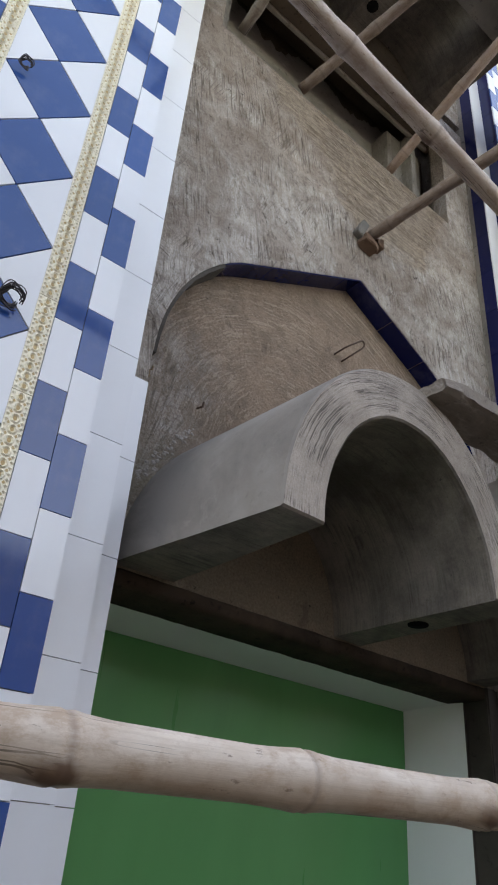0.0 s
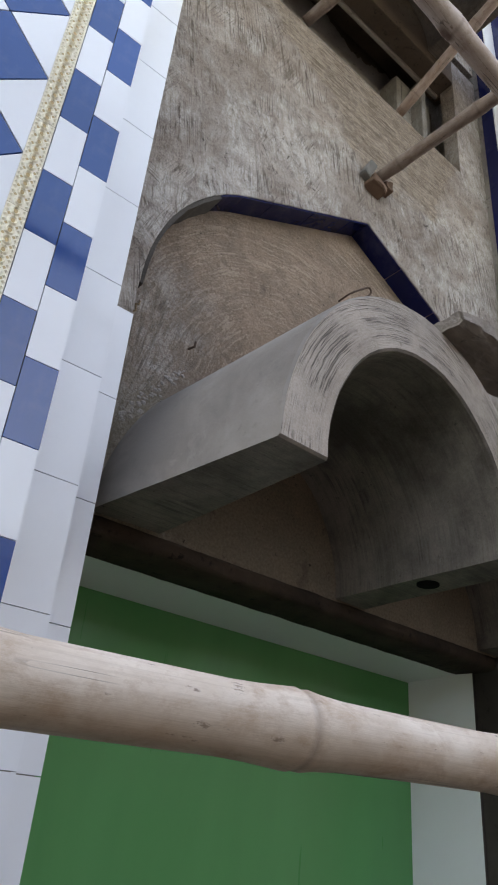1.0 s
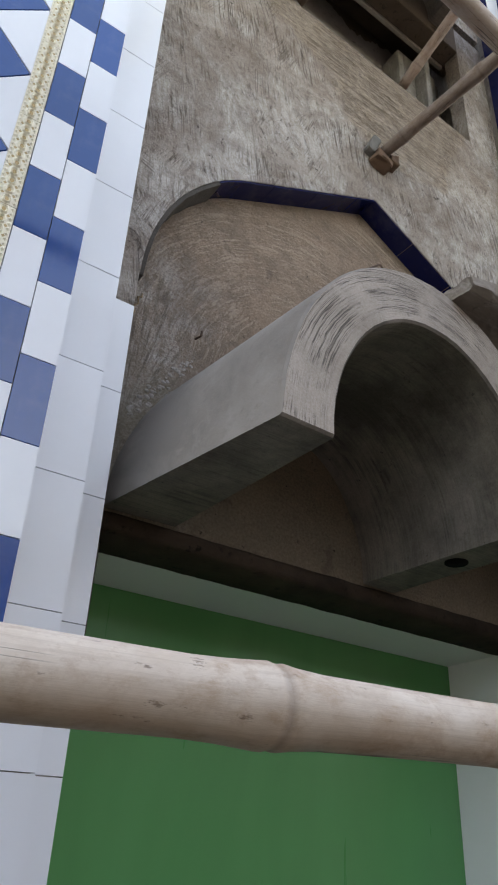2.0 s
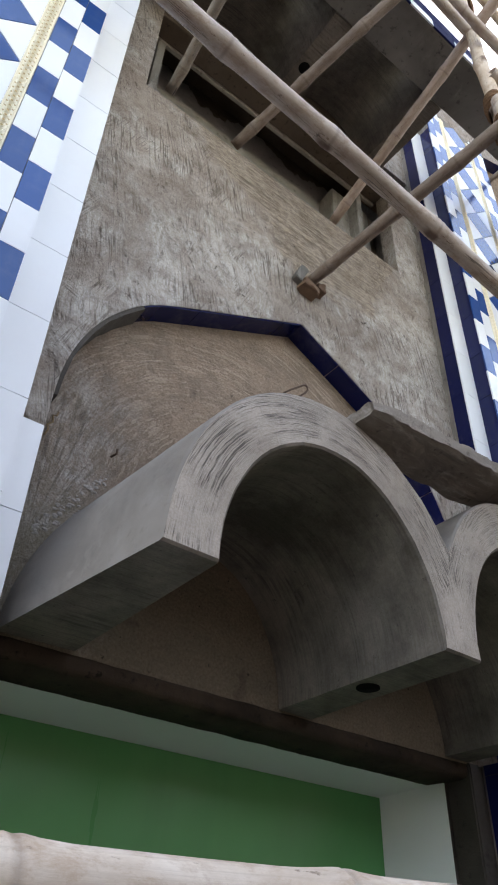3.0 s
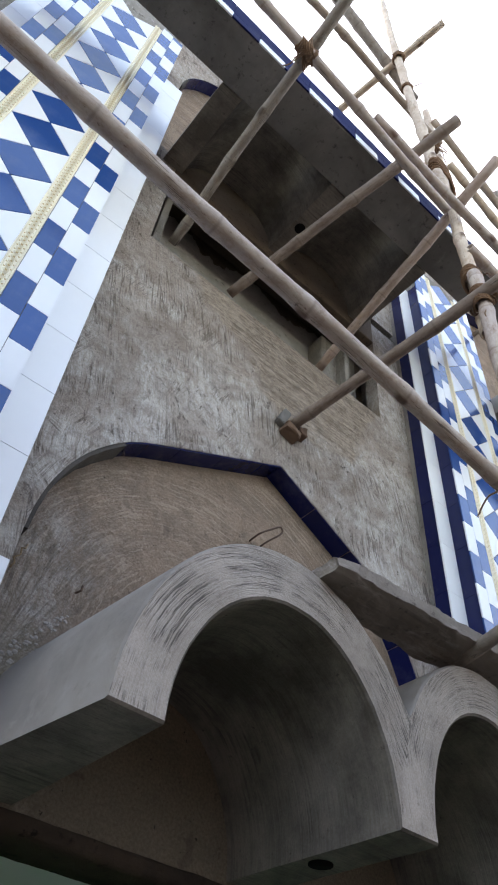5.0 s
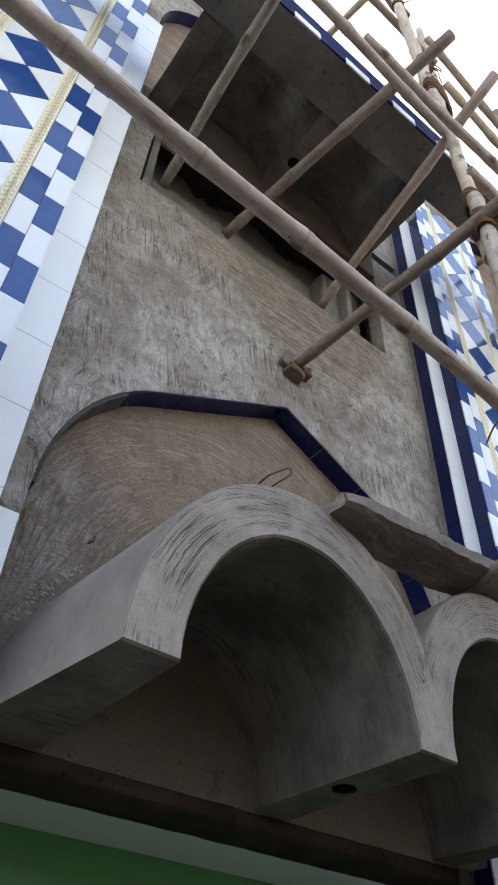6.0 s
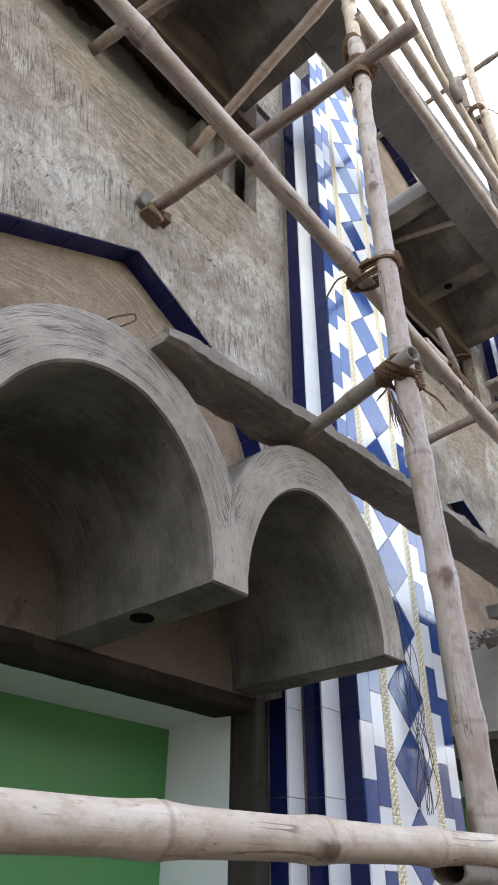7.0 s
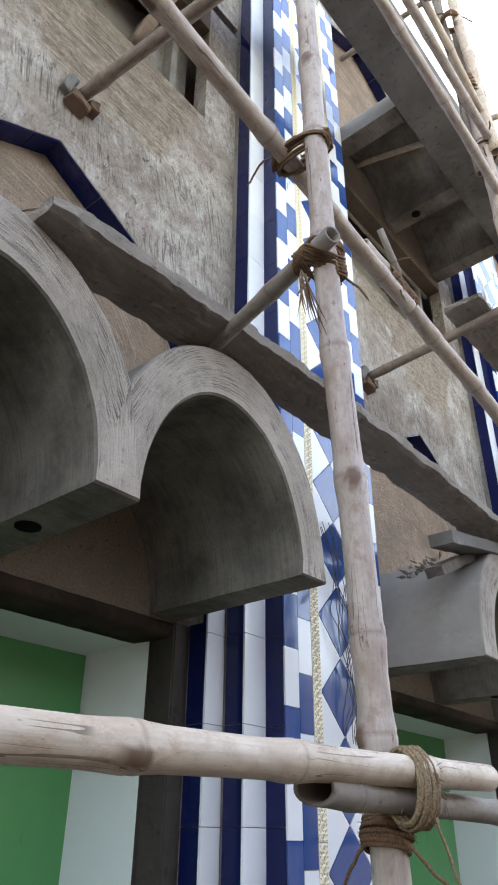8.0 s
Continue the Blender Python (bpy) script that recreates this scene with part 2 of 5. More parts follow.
def two_coats(name):
    """The bay wall: a pale lower coat scored with dark scratches, a tan coat combed level above it."""
    m, nt, b = nodes_of(name)
    co = coords(nt)
    sep = nt.nodes.new("ShaderNodeSeparateXYZ")
    nt.links.new(co, sep.inputs[0])
    dx = math_node(nt, "SUBTRACT", 1.9, math_node(nt, "FLOORED_MODULO", sep.outputs[0], 2.9))
    tilt = math_node(nt, "ADD", math_node(nt, "MULTIPLY", math_node(nt, "MAXIMUM", dx, 0.0), -0.86), math_node(nt, "MULTIPLY", math_node(nt, "MINIMUM", dx, 0.0), 0.30))
    tilt = math_node(nt, "ADD", tilt, math_node(nt, "MULTIPLY", math_node(nt, "MINIMUM", math_node(nt, "ADD", dx, 0.42), 0.0), 1.8))
    ragged = math_node(nt, "ADD", math_node(nt, "ADD", tilt, sep.outputs[2]), math_node(nt, "MULTIPLY", noise_node(nt, co, 3.5, 6, 0.6, 0.5), 0.7))
    upper = nt.nodes.new("ShaderNodeMapRange")
    nt.links.new(ragged, upper.inputs[0])
    upper.inputs[1].default_value, upper.inputs[2].default_value = 4.50, 4.60
    big = noise_node(nt, co, 2.6, 7, 0.68, 0.3)
    mid = noise_node(nt, co, 9.0, 8, 0.74, 0.2)
    scr = noise_node(nt, swept(nt, (44, 44, 5), (0, 14, 0), 0.30), 1.2, 7, 0.72, 0.2)
    lev = noise_node(nt, coords(nt, scale=(13, 13, 52), rot=(0, 4, 0)), 1.3, 8, 0.80, 0.5)
    low = mix_node(nt, ramp_node(nt, big, 0.36, 0.62), (0.275, 0.222, 0.188), (0.45, 0.385, 0.338))
    low = mix_node(nt, ramp_node(nt, mid, 0.42, 0.64, (0, 0, 0), (0.6, 0.6, 0.6)), low, (0.27, 0.218, 0.182))
    lime = math_node(nt, "MULTIPLY", ramp_node(nt, scr, 0.40, 0.60, (0.2, 0.2, 0.2), (0.85, 0.85, 0.85)), ramp_node(nt, noise_node(nt, co, 2.7, 8, 0.72, 0.5), 0.44, 0.60))
    low = mix_node(nt, lime, low, (0.62, 0.585, 0.55))
    for turn, size, where, seed in ((10, 1.3, 0.46, 3.9), (-22, 1.5, 0.54, 5.1), (78, 1.2, 0.58, 4.4)):
        cut = math_node(nt, "MULTIPLY", hairlines(nt, swept(nt, (34 * size, 34 * size, 1.3), (0, turn, 0), 0.07), 1.5, 0.05, 1), ramp_node(nt, noise_node(nt, co, seed, 6, 0.65, 0.3), where, where + 0.12, (0, 0, 0), (0.8, 0.8, 0.8)))
        low = mix_node(nt, cut, low, (0.125, 0.1, 0.084))
    chips = ramp_node(nt, noise_node(nt, swept(nt, (30, 30, 9), (0, 20, 0), 0.2), 1.3, 6, 0.7), 0.60, 0.68, (0, 0, 0), (0.7, 0.7, 0.7))
    low = mix_node(nt, chips, low, (0.14, 0.112, 0.092))
    tan = mix_node(nt, ramp_node(nt, lev, 0.38, 0.60), (0.225, 0.176, 0.138), (0.47, 0.385, 0.313))
    tan = mix_node(nt, ramp_node(nt, big, 0.46, 0.70, (0, 0, 0), (0.45, 0.45, 0.45)), tan, (0.37, 0.31, 0.26))
    comb = math_node(nt, "MULTIPLY", hairlines(nt, coords(nt, scale=(1.1, 1.1, 56), rot=(0, 3, 0)), 1.2, 0.065), ramp_node(nt, mid, 0.40, 0.58, (0.0, 0.0, 0.0), (0.7, 0.7, 0.7)))
    tan = mix_node(nt, comb, tan, (0.17, 0.13, 0.10))
    below = ramp_node(nt, math_node(nt, "SUBTRACT", sep.outputs[2], 4.0), 0.90, 0.98, (1, 1, 1), (0, 0, 0))
    combed = math_node(nt, "MULTIPLY", upper.outputs[0], below)
    col = mix_node(nt, combed, low, tan)
    mottle = noise_node(nt, co, 17, 8, 0.76, 0.3)
    col = mix_node(nt, ramp_node(nt, mottle, 0.50, 0.66, (0, 0, 0), (0.62, 0.62, 0.62)), col, (0.19, 0.155, 0.13))
    pits = ramp_node(nt, noise_node(nt, co, 24, 6, 0.75), 0.31, 0.38)
    col = mix_node(nt, pits, (0.10, 0.083, 0.07), col)
    col = grit(nt, col, co, 120, 0.8)
    nt.links.new(col, b.inputs["Base Color"])
    b.inputs["Roughness"].default_value, b.inputs["Specular IOR Level"].default_value = 0.94, 0.2
    hgt = math_node(nt, "SUBTRACT", mix_node(nt, combed, scr, lev), mix_node(nt, combed, chips, comb))
    bump_node(nt, b, math_node(nt, "ADD", hgt, math_node(nt, "MULTIPLY", mottle, -1.3)), 0.9, 0.013)
    return m


M_WALL = two_coats("cement_render")
M_PLAIN = plaster("plain_render", (0.19, 0.17, 0.15), (0.29, 0.265, 0.24), (0.44, 0.42, 0.40), 0.5, (7, 7, 1.6), (0, 25, 0), 0.8)


def tan_coat(name):
    """Sand-cement inside the niche: mottled browns, faint arcs left by the float, lime stains, black specks."""
    m, nt, b = nodes_of(name)
    co = coords(nt)
    big = noise_node(nt, co, 1.9, 7, 0.66, 0.3)
    mid = noise_node(nt, co, 8.5, 8, 0.74, 0.2)
    sep = nt.nodes.new("ShaderNodeSeparateXYZ")
    nt.links.new(co, sep.inputs[0])
    dx = math_node(nt, "SUBTRACT", math_node(nt, "FLOORED_MODULO", sep.outputs[0], 2.9), 1.55)
    dz = math_node(nt, "SUBTRACT", sep.outputs[2], 2.75)
    far = math_node(nt, "SQRT", math_node(nt, "ADD", math_node(nt, "MULTIPLY", dx, dx), math_node(nt, "MULTIPLY", dz, dz)))
    join = nt.nodes.new("ShaderNodeCombineXYZ")
    nt.links.new(math_node(nt, "ADD", math_node(nt, "MULTIPLY", far, 75.0), math_node(nt, "MULTIPLY", mid, 3.0)), join.inputs[0])
    nt.links.new(math_node(nt, "MULTIPLY", math_node(nt, "ARCTAN2", dz, dx), 3.5), join.inputs[1])
    arcs = noise_node(nt, join.outputs[0], 1.0, 6, 0.7)
    where = ramp_node(nt, noise_node(nt, co, 2.4, 6, 0.65, 0.8), 0.38, 0.54)
    col = mix_node(nt, ramp_node(nt, big, 0.32, 0.66), (0.225, 0.155, 0.112), (0.41, 0.300, 0.222))
    col = mix_node(nt, ramp_node(nt, mid, 0.46, 0.60, (0, 0, 0), (0.6, 0.6, 0.6)), col, (0.20, 0.148, 0.114))
    where = math_node(nt, "MULTIPLY", where, ramp_node(nt, math_node(nt, "SUBTRACT", sep.outputs[2], 2.2), 0.42, 0.60))
    col = mix_node(nt, math_node(nt, "MULTIPLY", where, ramp_node(nt, arcs, 0.44, 0.62, (0, 0, 0), (0.65, 0.65, 0.65))), col, (0.46, 0.355, 0.27))
    lime = ramp_node(nt, noise_node(nt, co, 7.0, 9, 0.80, 0.2), 0.46, 0.60, (0, 0, 0), (0.85, 0.85, 0.85))
    low = nt.nodes.new("ShaderNodeMapRange")
    nt.links.new(math_node(nt, "ADD", sep.outputs[2], math_node(nt, "MULTIPLY", big, 0.5)), low.inputs[0])
    for k, v in zip(range(1, 5), (3.42, 3.12, 0.12, 1.0)):
        low.inputs[k].default_value = v
    aside = ramp_node(nt, math_node(nt, "ADD", math_node(nt, "MULTIPLY", dx, -1.0), math_node(nt, "MULTIPLY", big, 0.3)), 0.42, 0.68)
    col = mix_node(nt, math_node(nt, "MULTIPLY", math_node(nt, "MULTIPLY", low.outputs[0], aside), 0.55), col, (0.30, 0.265, 0.235))
    col = mix_node(nt, math_node(nt, "MULTIPLY", math_node(nt, "MULTIPLY", lime, low.outputs[0]), aside), col, (0.50, 0.465, 0.43))
    fx, fz = math_node(nt, "ADD", dx, 0.66), math_node(nt, "SUBTRACT", sep.outputs[2], 2.46)
    fan = nt.nodes.new("ShaderNodeCombineXYZ")
    nt.links.new(math_node(nt, "MULTIPLY", math_node(nt, "ARCTAN2", fz, fx), 26.0), fan.inputs[0])
    nt.links.new(math_node(nt, "MULTIPLY", math_node(nt, "SQRT", math_node(nt, "ADD", math_node(nt, "MULTIPLY", fx, fx), math_node(nt, "MULTIPLY", fz, fz))), 7.0), fan.inputs[1])
    fanned = math_node(nt, "MULTIPLY", math_node(nt, "MULTIPLY", low.outputs[0], aside), ramp_node(nt, noise_node(nt, fan.outputs[0], 1.0, 5, 0.65, 0.3), 0.48, 0.62, (0, 0, 0), (0.8, 0.8, 0.8)))
    col = mix_node(nt, fanned, col, (0.13, 0.108, 0.09))
    # darker olive-brown mixed in towards the bottom, with a ragged upper edge
    low_olive = ramp_node(nt, math_node(nt, "SUBTRACT", math_node(nt, "ADD", sep.outputs[2], math_node(nt, "MULTIPLY", noise_node(nt, coords(nt, scale=(1, 1, 5)), 3.0, 6, 0.65, 0.6), 0.5)), 2.2), 0.55, 0.80, (0.7, 0.7, 0.7), (0, 0, 0))
    col = mix_node(nt, low_olive, col, (0.225, 0.192, 0.142))
    drag = math_node(nt, "MULTIPLY", ramp_node(nt, math_node(nt, "ABSOLUTE", math_node(nt, "SUBTRACT", arcs, 0.5)), 0.008, 0.03, (0.6, 0.6, 0.6), (0, 0, 0)), where)
    col = mix_node(nt, drag, col, (0.15, 0.108, 0.08))
    dabs = noise_node(nt, co, 13, 5, 0.62, 0.6)
    col = mix_node(nt, ramp_node(nt, dabs, 0.60, 0.68, (0, 0, 0), (0.55, 0.55, 0.55)), col, (0.145, 0.108, 0.083))
    pits = ramp_node(nt, noise_node(nt, co, 30, 6, 0.80), 0.35, 0.39)
    col = mix_node(nt, pits, (0.07, 0.055, 0.042), col)
    col = grit(nt, col, co, 110, 0.70)
    nt.links.new(col, b.inputs["Base Color"])
    b.inputs["Roughness"].default_value, b.inputs["Specular IOR Level"].default_value = 0.94, 0.2
    bump_node(nt, b, math_node(nt, "ADD", math_node(nt, "MULTIPLY", math_node(nt, "MULTIPLY", arcs, where), 0.6), math_node(nt, "ADD", noise_node(nt, co, 45, 8, 0.75), math_node(nt, "MULTIPLY", dabs, -1.2))), 0.9, 0.013)
    return m


M_NICHE = tan_coat("tan_render")
# grey cement of the vault undersides, darkened in colour to carry their shade
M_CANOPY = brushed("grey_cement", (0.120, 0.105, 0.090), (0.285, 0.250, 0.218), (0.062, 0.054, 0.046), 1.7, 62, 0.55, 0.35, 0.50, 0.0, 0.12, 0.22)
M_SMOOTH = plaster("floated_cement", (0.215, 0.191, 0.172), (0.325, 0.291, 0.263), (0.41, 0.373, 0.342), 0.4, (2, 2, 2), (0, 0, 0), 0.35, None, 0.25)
M_CRUMB = plaster("mortar_crumb", (0.22, 0.20, 0.18), (0.38, 0.355, 0.33), (0.5, 0.48, 0.46), 0.5, (9, 9, 9), (0, 0, 0), 0.6)
M_HOLE, nt, b = nodes_of("hole_dark")
b.inputs["Base Color"].default_value, b.inputs["Roughness"].default_value, b.inputs["Specular IOR Level"].default_value = (0.01, 0.01, 0.01, 1), 1.0, 0.05
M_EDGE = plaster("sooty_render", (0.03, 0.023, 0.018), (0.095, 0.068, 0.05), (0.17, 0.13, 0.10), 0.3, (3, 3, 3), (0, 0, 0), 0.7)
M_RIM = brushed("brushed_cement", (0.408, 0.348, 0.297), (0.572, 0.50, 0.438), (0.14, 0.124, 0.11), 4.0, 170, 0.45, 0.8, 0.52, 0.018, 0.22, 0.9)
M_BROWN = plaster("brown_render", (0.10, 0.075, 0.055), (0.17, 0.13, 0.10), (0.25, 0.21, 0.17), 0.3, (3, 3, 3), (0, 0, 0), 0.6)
M_DARK_GREY = plaster("sooty_grey_render", (0.06, 0.052, 0.046), (0.10, 0.088, 0.078), (0.16, 0.145, 0.13), 0.3, (3, 3, 3), (0, 0, 0), 0.7)
M_SLAB = plaster("dark_concrete", (0.135, 0.126, 0.116), (0.24, 0.226, 0.21), (0.32, 0.302, 0.282), 0.4, (3, 1, 3), (0, 0, 0), 0.4)
M_WHITE = glaze("white_tile", (0.80, 0.81, 0.83), 0.07, 0.03)
M_BLUE = glaze("blue_tile", (0.016, 0.066, 0.235), 0.05, 0.10, 0.0, 0.8)
M_NAVY = glaze("navy_tile", (0.005, 0.009, 0.062), 0.05, 0.08, 0.0, 0.22)
M_NAVY_DULL = glaze("dusty_navy_tile", (0.006, 0.010, 0.066), 0.65, 0.08, 0.0, 0.22)
for node in M_NAVY_DULL.node_tree.nodes:
    if node.type == "BSDF_PRINCIPLED":
        node.inputs["Specular IOR Level"].default_value = 0.12
        node.inputs["Coat Weight"].default_value = 0.0
M_GOLD = glaze("gold_border", (0.82, 0.745, 0.57), 0.25, 0.04, 0.12, 0.7)
M_GOLD_DEEP = glaze("gold_border_recess", (0.48, 0.34, 0.15), 0.35, 0.05, 0.2)
M_GREEN, nt, b = nodes_of("green_paint")
fade = noise_node(nt, coords(nt, scale=(1.2, 1, 0.5)), 1.4, 5, 0.6, 0.6)
stripe = noise_node(nt, coords(nt, scale=(14, 1, 0.7), rot=(0, 12, 0)), 1.0, 5, 0.6, 0.5)
green = mix_node(nt, ramp_node(nt, fade, 0.35, 0.65), (0.064, 0.275, 0.088), (0.083, 0.318, 0.108))
nt.links.new(mix_node(nt, ramp_node(nt, stripe, 0.4, 0.9, (0, 0, 0), (0.10, 0.10, 0.10)), green, (0.11, 0.335, 0.125)), b.inputs["Base Color"])
nt.links.new(ramp_node(nt, stripe, 0.3, 0.7, (0.27,) * 3, (0.32,) * 3), b.inputs["Roughness"])
bump_node(nt, b, noise_node(nt, coords(nt), 9, 4, 0.6), 0.03, 0.003)
M_JAMB = glaze("white_jamb_paint", (0.74, 0.79, 0.77), 0.35, 0.02)
M_BAMBOO = cane("fresh_bamboo", (0.53, 0.415, 0.315), (0.73, 0.63, 0.525), (0.17, 0.105, 0.07))
M_BAMBOO_GREY = cane("weathered_bamboo", (0.225, 0.188, 0.16), (0.345, 0.30, 0.262), (0.09, 0.065, 0.05), 0.75)
M_BAMBOO_BROWN = cane("brown_bamboo", (0.37, 0.285, 0.225), (0.53, 0.445, 0.375), (0.13, 0.08, 0.06), 0.65)
M_BAMBOO_PINK = cane("pinkish_bamboo", (0.39, 0.305, 0.265), (0.56, 0.485, 0.44), (0.17, 0.10, 0.075), 0.6)
M_BAMBOO_DARK = cane("dark_bamboo", (0.178, 0.132, 0.108), (0.283, 0.222, 0.186), (0.07, 0.05, 0.04), 0.8)
M_BAMBOO_TAN = cane("tan_bamboo", (0.45, 0.35, 0.28), (0.63, 0.53, 0.445), (0.15, 0.09, 0.065), 0.6)
M_BAMBOO_RED = cane("reddish_bamboo", (0.30, 0.215, 0.175), (0.43, 0.335, 0.285), (0.12, 0.07, 0.05), 0.65)
M_COAT = plaster("thrown_cement", (0.26, 0.245, 0.232), (0.37, 0.35, 0.335), (0.45, 0.43, 0.41), 0.4, (3, 3, 3), (0, 0, 0), 0.8)
# brownish concrete, brightened in colour to pass for a lit edge
M_LINTEL = plaster("brownish_concrete", (0.30, 0.27, 0.235), (0.42, 0.385, 0.345), (0.50, 0.47, 0.43), 0.4, (2, 6, 6), (0, 0, 0), 0.5)
M_LOG = cane("dark_wood", (0.10, 0.08, 0.065), (0.17, 0.145, 0.125), (0.04, 0.03, 0.025), 0.85)
M_ROPE, nt, b = nodes_of("jute_rope")
b.inputs["Roughness"].default_value = 0.95
nt.links.new(mix_node(nt, ramp_node(nt, noise_node(nt, coords(nt), 260, 4, 0.7), 0.35, 0.65), (0.07, 0.036, 0.02), (0.26, 0.15, 0.085)), b.inputs["Base Color"])
M_TAPE, nt, b = nodes_of("brown_cloth_strip")
b.inputs["Roughness"].default_value = 0.95
nt.links.new(mix_node(nt, ramp_node(nt, noise_node(nt, coords(nt), 90, 5, 0.7), 0.35, 0.65), (0.12, 0.062, 0.035), (0.27, 0.155, 0.09)), b.inputs["Base Color"])
M_HEMP, nt, b = nodes_of("pale_hemp_rope")
b.inputs["Roughness"].default_value = 0.95
nt.links.new(mix_node(nt, ramp_node(nt, noise_node(nt, coords(nt), 260, 4, 0.7), 0.35, 0.65), (0.12, 0.078, 0.042), (0.37, 0.262, 0.155)), b.inputs["Base Color"])
M_PLANK = plaster("cement_caked_wood", (0.21, 0.177, 0.15), (0.36, 0.31, 0.268), (0.55, 0.50, 0.455), 0.5, (1.2, 6, 6), (0, 0, 0), 0.9)
M_WIRE, nt, b = nodes_of("black_wire")
b.inputs["Base Color"].default_value, b.inputs["Roughness"].default_value = (0.03, 0.025, 0.03, 1), 0.5
M_IRON, nt, b = nodes_of("rusty_iron")
b.inputs["Roughness"].default_value, b.inputs["Metallic"].default_value = 0.7, 0.6
nt.links.new(mix_node(nt, noise_node(nt, coords(nt), 90, 4, 0.7), (0.07, 0.05, 0.04), (0.16, 0.10, 0.07)), b.inputs["Base Color"])
M_GROUND = plaster("muddy_ground", (0.075, 0.064, 0.052), (0.12, 0.104, 0.087), (0.175, 0.155, 0.132), 0.4, (2, 2, 2), (0, 0, 0), 0.8)


# ---- mesh helpers ----
def mesh_of(bm, name, material, smooth=False):
    me = bpy.data.meshes.new(name)
    bmesh.ops.recalc_face_normals(bm, faces=bm.faces)
    bm.to_mesh(me)
    bm.free()
    for m in (material if isinstance(material, (list, tuple)) else [material]):
        me.materials.append(m)
    if smooth:
        for p in me.polygons:
            p.use_smooth = True
    return me


def thing(name, bm, material, label="", category="", group="", kind="", smooth=False):
    return tagged(new(name, mesh_of(bm, name, material, smooth)), label, category, group, kind)


def part(name, bm, material, parent, label="", smooth=False):
    ob = tagged(new(name, mesh_of(bm, name, material, smooth)), label)
    ob.parent = parent
    return ob


def box(bm, x0, x1, y0, y1, z0, z1, bevel=0.0):
    v = [bm.verts.new((x, y, z)) for z in (z0, z1) for y in (y0, y1) for x in (x0, x1)]
    fs = [bm.faces.new([v[i] for i in q]) for q in ((0, 2, 3, 1), (4, 5, 7, 6), (0, 1, 5, 4), (2, 6, 7, 3), (0, 4, 6, 2), (1, 3, 7, 5))]
    if bevel:
        bmesh.ops.bevel(bm, geom=list({e for f in fs for e in f.edges}), offset=bevel, segments=2, affect="EDGES", clamp_overlap=True)


def prism(bm, ring, y0, y1, slot=0):
    """A closed outline of (x, z) drawn through from y0 to y1."""
    a = [bm.verts.new((x, y0, z)) for x, z in ring]
    c = [bm.verts.new((x, y1, z)) for x, z in ring]
    n = len(ring)
    bm.faces.new(a), bm.faces.new(c[::-1])
    for i in range(n):
        bm.faces.new((a[i], c[i], c[(i + 1) % n], a[(i + 1) % n])).material_index = slot


def tube(bm, pts, radii, sides=10, cap=True):
    pts = [Vector(p) for p in pts]
    rings, ref = [], Vector((0.31, 0.2, 0.93))
    for i, p in enumerate(pts):
        d = (pts[min(i + 1, len(pts) - 1)] - pts[max(i - 1, 0)]).normalized()
        u = d.cross(ref)
        u = (u if u.length > 1e-3 else d.cross(Vector((1, 0, 0)))).normalized()
        w = d.cross(u)
        ref = w.cross(d) * 0 + ref
        r = radii[i] if isinstance(radii, (list, tuple)) else radii
        rings.append([bm.verts.new(p + r * (math.cos(a) * u + math.sin(a) * w)) for a in (2 * math.pi * k / sides for k in range(sides))])
    for a, c in zip(rings, rings[1:]):
        for k in range(sides):
            bm.faces.new((a[k], a[(k + 1) % sides], c[(k + 1) % sides], c[k]))
    if cap:
        bm.faces.new(rings[0][::-1]), bm.faces.new(rings[-1])
    return rings


# ---- bamboo and rope ----
POLES = {}


